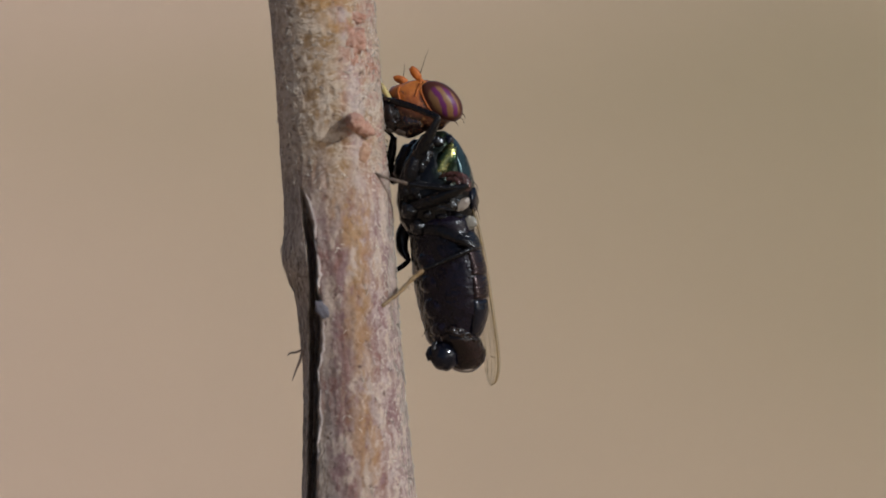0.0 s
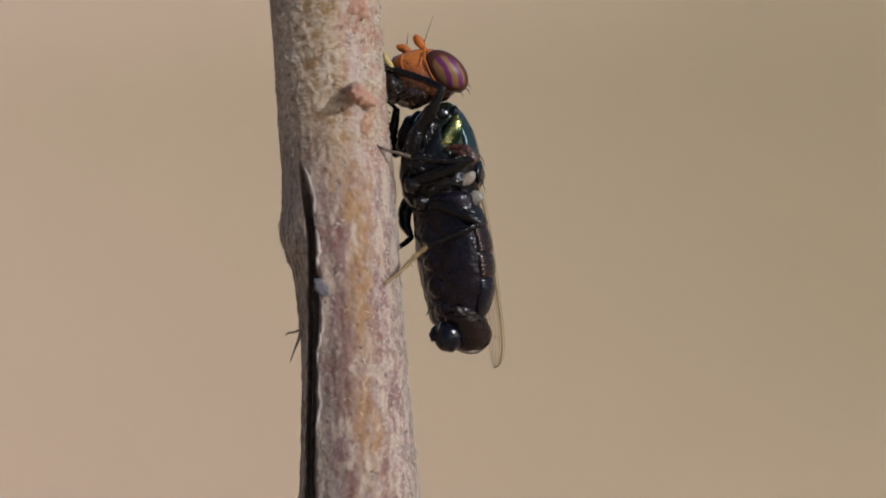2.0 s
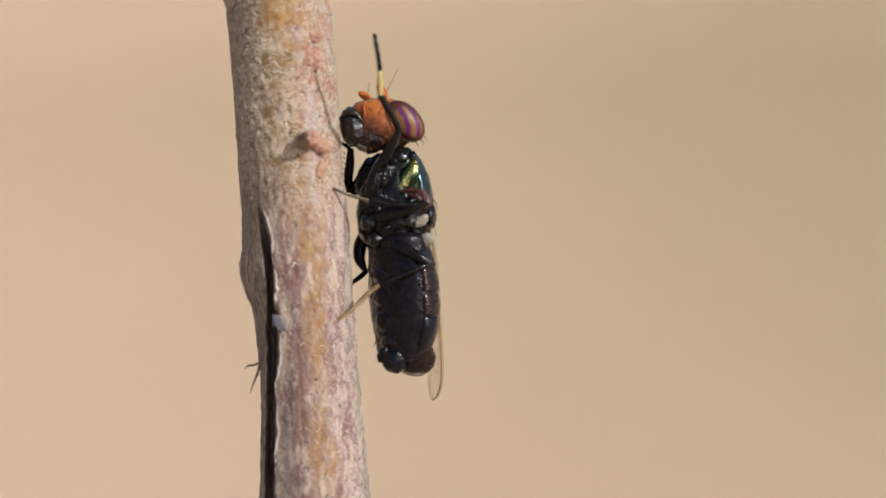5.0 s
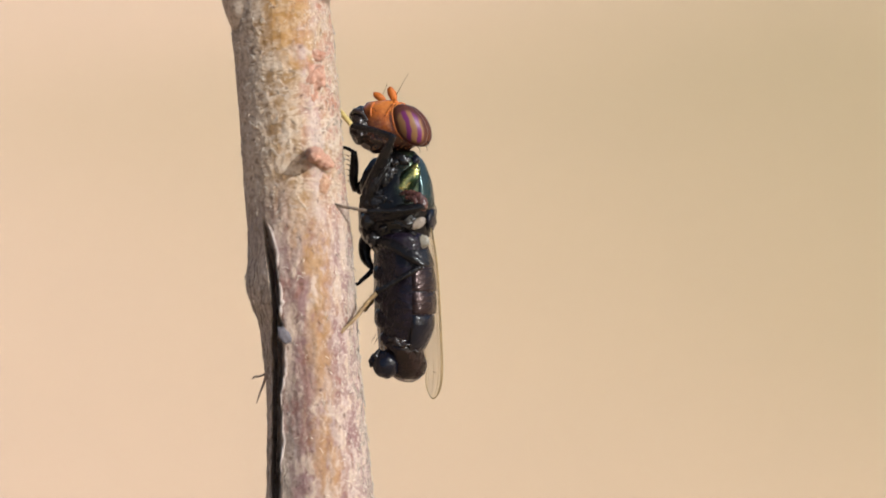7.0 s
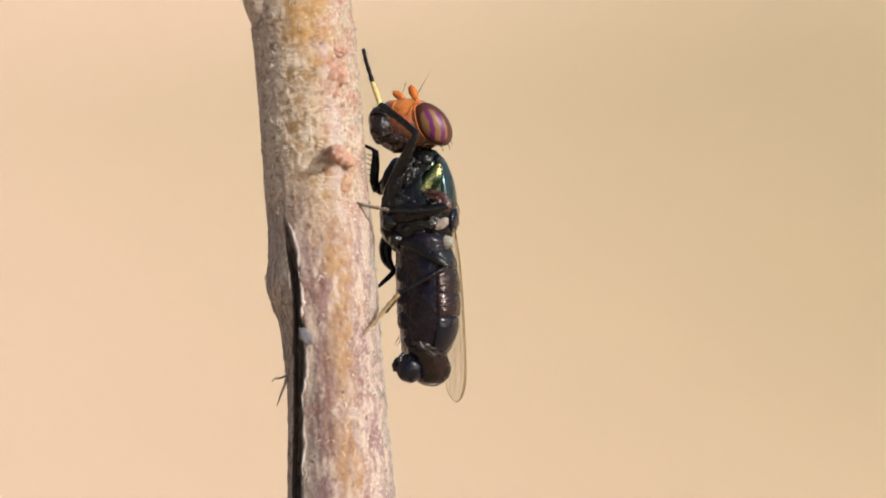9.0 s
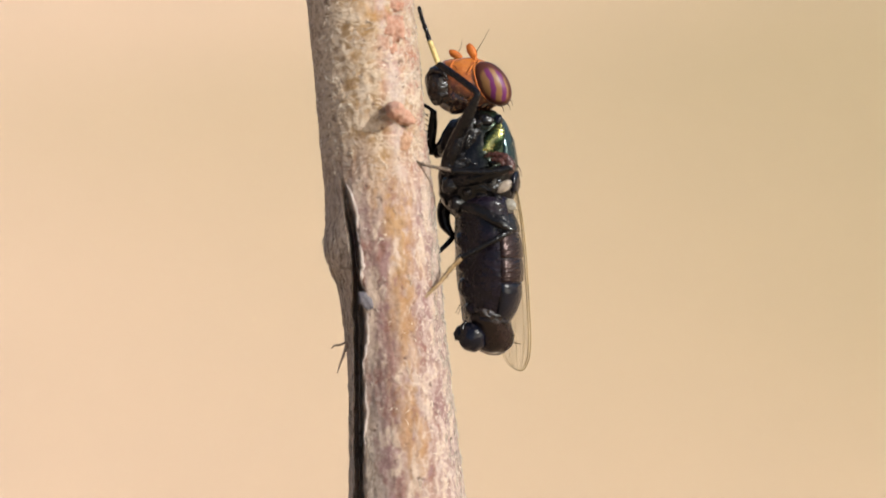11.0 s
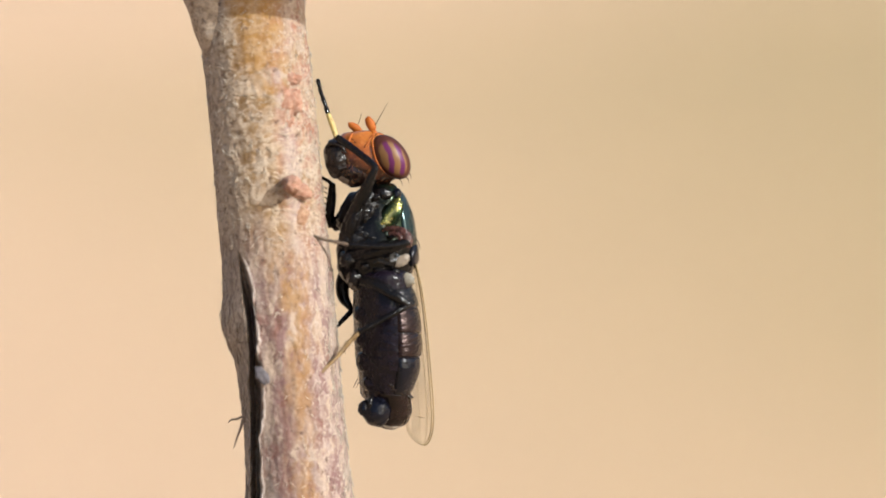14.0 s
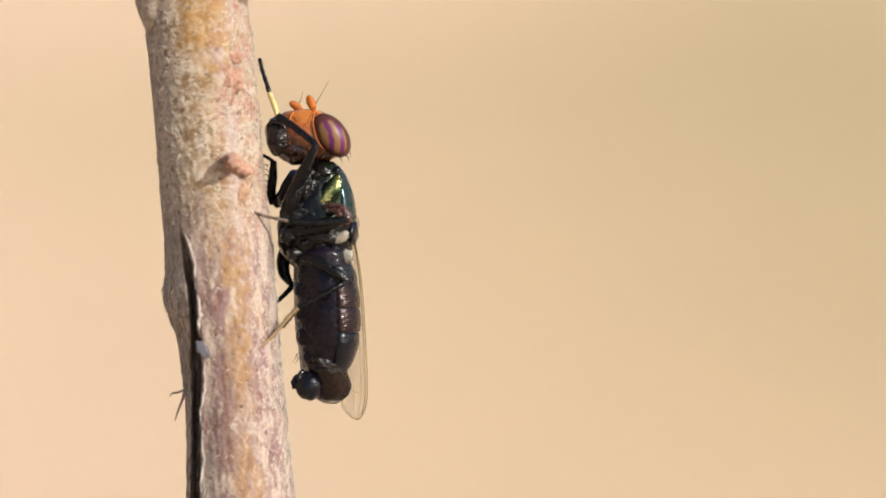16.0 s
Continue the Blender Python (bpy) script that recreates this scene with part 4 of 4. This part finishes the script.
    part("knee", tube([(817, 455, -72, 3), (830, 453, -78, 5), (846, 455, -84, 6.5), (857, 463, -88, 9), (862, 474, -90, 10), (860, 485, -88, 8)], 28, 16), RUST, leg, "wrinkled reddish-brown knee")
    part("knee_fold", tube([(828, 462, -84, 3), (843, 463, -92, 5), (852, 472, -96, 5)], 14, 10), RUST, leg)
    mid_shin = lower_leg("middle_leg_shin", [(866, 478, -94, 6), (830, 484, -92, 6), (790, 484, -86, 5.4), (757, 482, -82, 4.4)], [(758, 482, -82), (735, 477, -80), (712, 472, -78), (690, 463, -74)], 5, 3.6, DUSK, (866, 476, -93), (690, 463, -74), "black middle shin", "dusky jointed foot", (692, 463, -60))
    # near hind leg
    leg = part("hind_leg", tube([(776, 545, -44, 9), (806, 553, -66, 11), (842, 575, -80, 10), (864, 590, -80, 6.5)], 22, 14), LEGS, fly, "black hind leg")
    hind_shin = lower_leg("hind_leg_shin", [(864, 590, -80, 5.4), (840, 603, -84, 5.6), (805, 622, -80, 5.2), (775, 638, -72, 4.6)], [(776, 637, -72), (755, 658, -70), (732, 686, -72), (704, 712, -76)], 5, 5.0, TAN, (864, 590, -80), (704, 712, -76), "black hind shin", "tan jointed foot", (706, 710, -64))
    # far middle and hind legs
    leg = part("far_middle_leg", tube([(756, 520, 30, 13), (745, 544, 50, 13), (746, 570, 56, 11), (757, 591, 52, 6)], 18, 12), LEGS, fly, "black middle leg", pivot=(752, 522, 30))
    part("shin", tube([(755, 590, 52, 5), (760, 597, 50, 5), (750, 611, 46, 4.8), (738, 624, 42, 4)], 14, 10), LEGS, leg)
    part("foot", foot([(740, 623, 42), (733, 630, 40), (722, 634, 30)], 3, 4), LEGS, leg)
    planted.append((leg, (752, 522, 30), (722, 634, 30), (722, 634, 30)))
    leg = part("far_hind_leg", tube([(782, 548, 40, 9), (815, 566, 66, 11), (850, 590, 72, 7)], 14, 12), LEGS, fly, "black hind leg")
    lower_leg("far_hind_leg_shin", [(850, 590, 72, 6), (815, 614, 78, 5.5), (780, 634, 70, 4.5)], [(780, 634, 70), (758, 655, 64), (736, 681, 46)], 4, 4.2, TAN, (850, 590, 72), (736, 681, 46), "black hind shin")
    # fine dark hairs on legs and body
    rnd = random.Random(9)

    def hairs(parent, path, r, count, length):
        rows = spline(path, 60)
        verts, faces = [], []
        for _ in range(count):
            i = rnd.randrange(4, 56)
            c, t = Vector(rows[i]), (Vector(rows[i + 2]) - Vector(rows[i - 2])).normalized()
            v = Vector((rnd.gauss(0, 1), rnd.gauss(0, 1), rnd.gauss(0, 1)))
            v = (v - t * v.dot(t)).normalized()
            a, b = c + v * r * 0.85, c + v * (r + length * rnd.uniform(0.5, 1.0)) + t * length * 0.7
            w = t.cross(v) * 0.42
            k = len(verts)
            verts += [tuple(a + w), tuple(a - w), tuple(a + t * 0.8), tuple(b)]
            faces += [(k, k + 1, k + 3), (k + 1, k + 2, k + 3), (k + 2, k, k + 3)]
        return tagged(part("setae", (verts, faces), LEGS, parent), kind="stuff")

    hairs(shin, [(799, 338, -95), (770, 314, -70), (742, 294, -46), (733, 288, -40)], 6.2, 50, 4.5)
    hairs(shin, [(735, 291, -42), (719, 247, -30), (705, 205, -14), (700, 184, -6)], 4.6, 50, 4)
    hairs(thigh, [(768, 422, -58), (788, 382, -84), (801, 354, -98)], 9, 50, 5)
    for y in (430, 418, 407, 396, 386, 377):
        bristle(far_shin, (714, y, 42), (705, y - 6, 38), 1.1)
    hairs(mid_shin, [(866, 478, -94), (830, 484, -92), (790, 484, -86), (757, 482, -82), (712, 472, -78)], 5, 80, 5)
    hairs(hind_shin, [(864, 590, -80), (840, 603, -84), (805, 622, -80), (775, 638, -72), (732, 686, -72)], 6, 90, 5.5)
    hairs(far_shin, [(723, 449, 48), (719, 425, 46), (723, 395, 42), (724, 366, 38)], 7.0, 24, 4)
    return fly, head, abdomen, thigh, shin, tail, wings, planted


FLY, HEAD, ABDOMEN_PART, THIGH, SHIN, TAIL, WINGS, PLANTED = build_fly()


# ---------------------------------------------------------------- movement
def motions():
    def body(dx, dy, lean, turn):
        """The fly moved by model units on the stem, leaning in the picture plane and turning about its length."""
        return V @ Matrix.Translation(at(835 + dx, 435 + dy, 35)) @ pose(0, 0, 0, 0, lean, 0) @ pose(0, 0, 0, 0, 0, turn)

    rest, raised, back, calm = body(-8, 13, -8.2, 0), body(27, 9, 5, 4), body(5, -11, -0.2, -4), body(0, 0, 0, 0)
    sway = body(-17, 15, -9.0, 0)
    hold = V @ Matrix.Translation(at(835, 435))
    poses = [(0.0, rest), (2.75, rest), (3.0, sway), (3.15, sway), (3.4, rest), (4.2, rest), (5.2, body(8, 12, -2, 2)), (6.3, raised), (6.6, raised), (7.0, body(5, -10, 0.4, -4)), (7.3, back), (8.2, back), (10.3, calm), (16.0, calm)]
    walk(FLY, poses)
    # lower legs swing on their knees so that the feet keep their hold on the stem
    for leg, knee, tip, grip in PLANTED:
        k, f, g = (at(*p) - at(835, 435) for p in (knee, tip, grip))
        rows = []
        for t, m in poses:
            lifted = leg.name == "far_foreleg_shin" and 6.2 < t < 6.7   # this foot leaves the stem for a moment
            aim = m.inverted() @ (hold @ (g + (at(24, -16) - at(0, 0) if lifted else Vector()))) - k
            rows.append((t, Matrix.Translation(k) @ (f - k).rotation_difference(aim).to_matrix().to_4x4()))
        walk(leg, rows)

    def local(part_, ry=0.0, rx=0.0, rz=0.0, dx=0.0, dy=0.0, dd=0.0):
        return Matrix.Translation(origins[part_.name] - origins[FLY.name] + Vector((dx * U, dd * U, -dy * U))) @ pose(0, 0, 0, rx, ry, rz)

    walk(ABDOMEN_PART, [(0.0, local(ABDOMEN_PART, 2.5, 0, 14, -8)), (2.3, local(ABDOMEN_PART, 2.5, 0, 14, -8)), (2.5, local(ABDOMEN_PART, 7.6, 0, 14, -8)), (2.65, local(ABDOMEN_PART, 7.6, 0, 14, -8)), (2.9, local(ABDOMEN_PART, 2.5, 0, 14, -8)), (3.2, local(ABDOMEN_PART, 2.5, 0, 14, -8)), (3.5, local(ABDOMEN_PART, 3.8, 0, 14, -8)), (4.2, local(ABDOMEN_PART, 3.2, 0, 14, -8)), (6.3, local(ABDOMEN_PART, 1.8, 0, 0, -3, 6)), (6.6, local(ABDOMEN_PART, 1.8, 0, 0, -3, 6)), (7.0, local(ABDOMEN_PART, 0)), (16.0, local(ABDOMEN_PART, 0))])
    walk(HEAD, [(0.0, local(HEAD, -4, 0, 0, 9, -5)), (3.2, local(HEAD, -4, 0, 0, 9, -5)), (3.4, local(HEAD, -4, 0, 12)), (3.6, local(HEAD, -5, 0, 26)), (4.2, local(HEAD, -4, 0, 28)), (5.2, local(HEAD, -2)), (6.3, local(HEAD, 0, 0, -4)), (8.2, local(HEAD, 0)), (16.0, local(HEAD, 0))])
    still, tucked, turned = local(TAIL), local(TAIL, 0, 0, 0, 12, -50, 32), local(TAIL, 0, 76, 0, -2, -12)
    swung = local(TAIL, 2.5, 0, 0, -9, 0)
    far_swung = local(TAIL, 7.6, 0, 0, -28, -2)
    walk(TAIL, [(0.0, swung), (2.3, swung), (2.5, far_swung), (2.65, far_swung), (2.9, swung), (3.2, swung), (3.5, local(TAIL, 3.8, 0, 0, -14, 0)), (4.2, local(TAIL, 3.2, 0, 0, -12, 0)), (6.3, tucked), (6.6, tucked), (6.8, local(TAIL, 0, 0, 0, 5, -22, 12)), (7.1, still), (13.5, still), (13.7, turned), (13.8, turned), (14.0, local(TAIL, 0, 0, 22, -3, 0)), (14.2, still), (16.0, still)])
    for w in WINGS:
        walk(w, [(0.0, local(w, 2.2, 0, -20)), (0.8, local(w, 2.6, 0, -21)), (2.3, local(w, 3.2, 0, -22)), (2.5, local(w, 7, 0, -22)), (2.65, local(w, 7, 0, -22)), (2.9, local(w, 3.5, 0, -22)), (4.2, local(w, 4, 0, -22)), (6.3, local(w, 1, 0, -20)), (6.6, local(w, 1, 0, -20)), (7.0, local(w, -0.8, 0, -10)), (8.2, local(w, -0.5, 0, -10)), (10.3, local(w, 0)), (13.5, local(w, 0)), (13.7, local(w, -1.6)), (14.1, local(w, -1.6)), (14.5, local(w, -0.9)), (15.2, local(w, -0.3)), (16.0, local(w, 0))])
    # the near foreleg lifts off, wipes past the eye and comes back to the stem
    hip = Vector((752 - AX, -34, AY - 456))
    knee = Vector((806 - AX, -100, AY - 344))
    root = Vector((835 - AX, 0, AY - 435))

    def axes(shin, foot):
        a = Vector(shin).normalized()
        b = (Vector(foot) - a * a.dot(Vector(foot))).normalized()
        return Matrix((a, b, a.cross(b))).transposed()

    home = axes((-73, 60, 56), (-33, 32, 104))

    def leg_at(shin, foot, knee_by=(0, 0, 0), hip_by=(0, 0, 0)):
        """Poses of thigh and shin: the ways that shin and foot point, and how far knee and hip have moved."""
        h, k = hip + Vector(hip_by), knee + Vector(knee_by)
        thigh = Matrix.Translation((h - root) * U) @ (knee - hip).rotation_difference(k - h).to_matrix().to_4x4()
        return thigh, Matrix.Translation((k - root) * U) @ (axes(shin, foot) @ home.inverted()).to_4x4()

    rest_leg = leg_at((-84, 53, 45), (-10, 20, 95), (22, 14, -5))
    stretched = leg_at((29, -45, 94), (10, 20, 60), (47, -10, 75), (38, 20, 105))
    folded = leg_at((-66, 85, 15), (-70, 30, 30), (-24, -24, -8), (16, 44, 62))
    planted_leg = leg_at((-73, 60, 56), (-33, 32, 104))
    steps = [(0.0, rest_leg), (3.3, rest_leg), (3.4, leg_at((-54, -60, 57), (19, -20, 90), (34, 29, -9))), (3.5, leg_at((-15, -70, 80), (19, 0, 80), (34, 33, 5), (5, 5, 10))), (3.6, leg_at((30, -60, 85), (16, 20, 45), (32, 35, 19), (10, 10, 20))),
             (3.8, leg_at((50, -25, 93), (25, 10, 60), (56, 11, 51), (19, 20, 86))), (4.2, stretched), (4.4, stretched), (4.8, leg_at((10, -60, 88), (10, 10, 97), (20, 10, 15), (10, 10, 30))), (5.1, leg_at((-54, -60, 57), (10, -10, 97), (10, 5, 0))),
             (5.3, leg_at((-84, 10, 60), (0, 10, 97))), (5.6, folded), (6.65, folded), (7.0, leg_at((-86, 65, 21), (-40, 20, 75), (-1, 0, -4))), (7.4, planted_leg), (16.0, planted_leg)]
    walk(THIGH, [(t, m[0]) for t, m in steps])
    walk(SHIN, [(t, m[1]) for t, m in steps])


cam.data.dof.focus_object = FLY
motions()
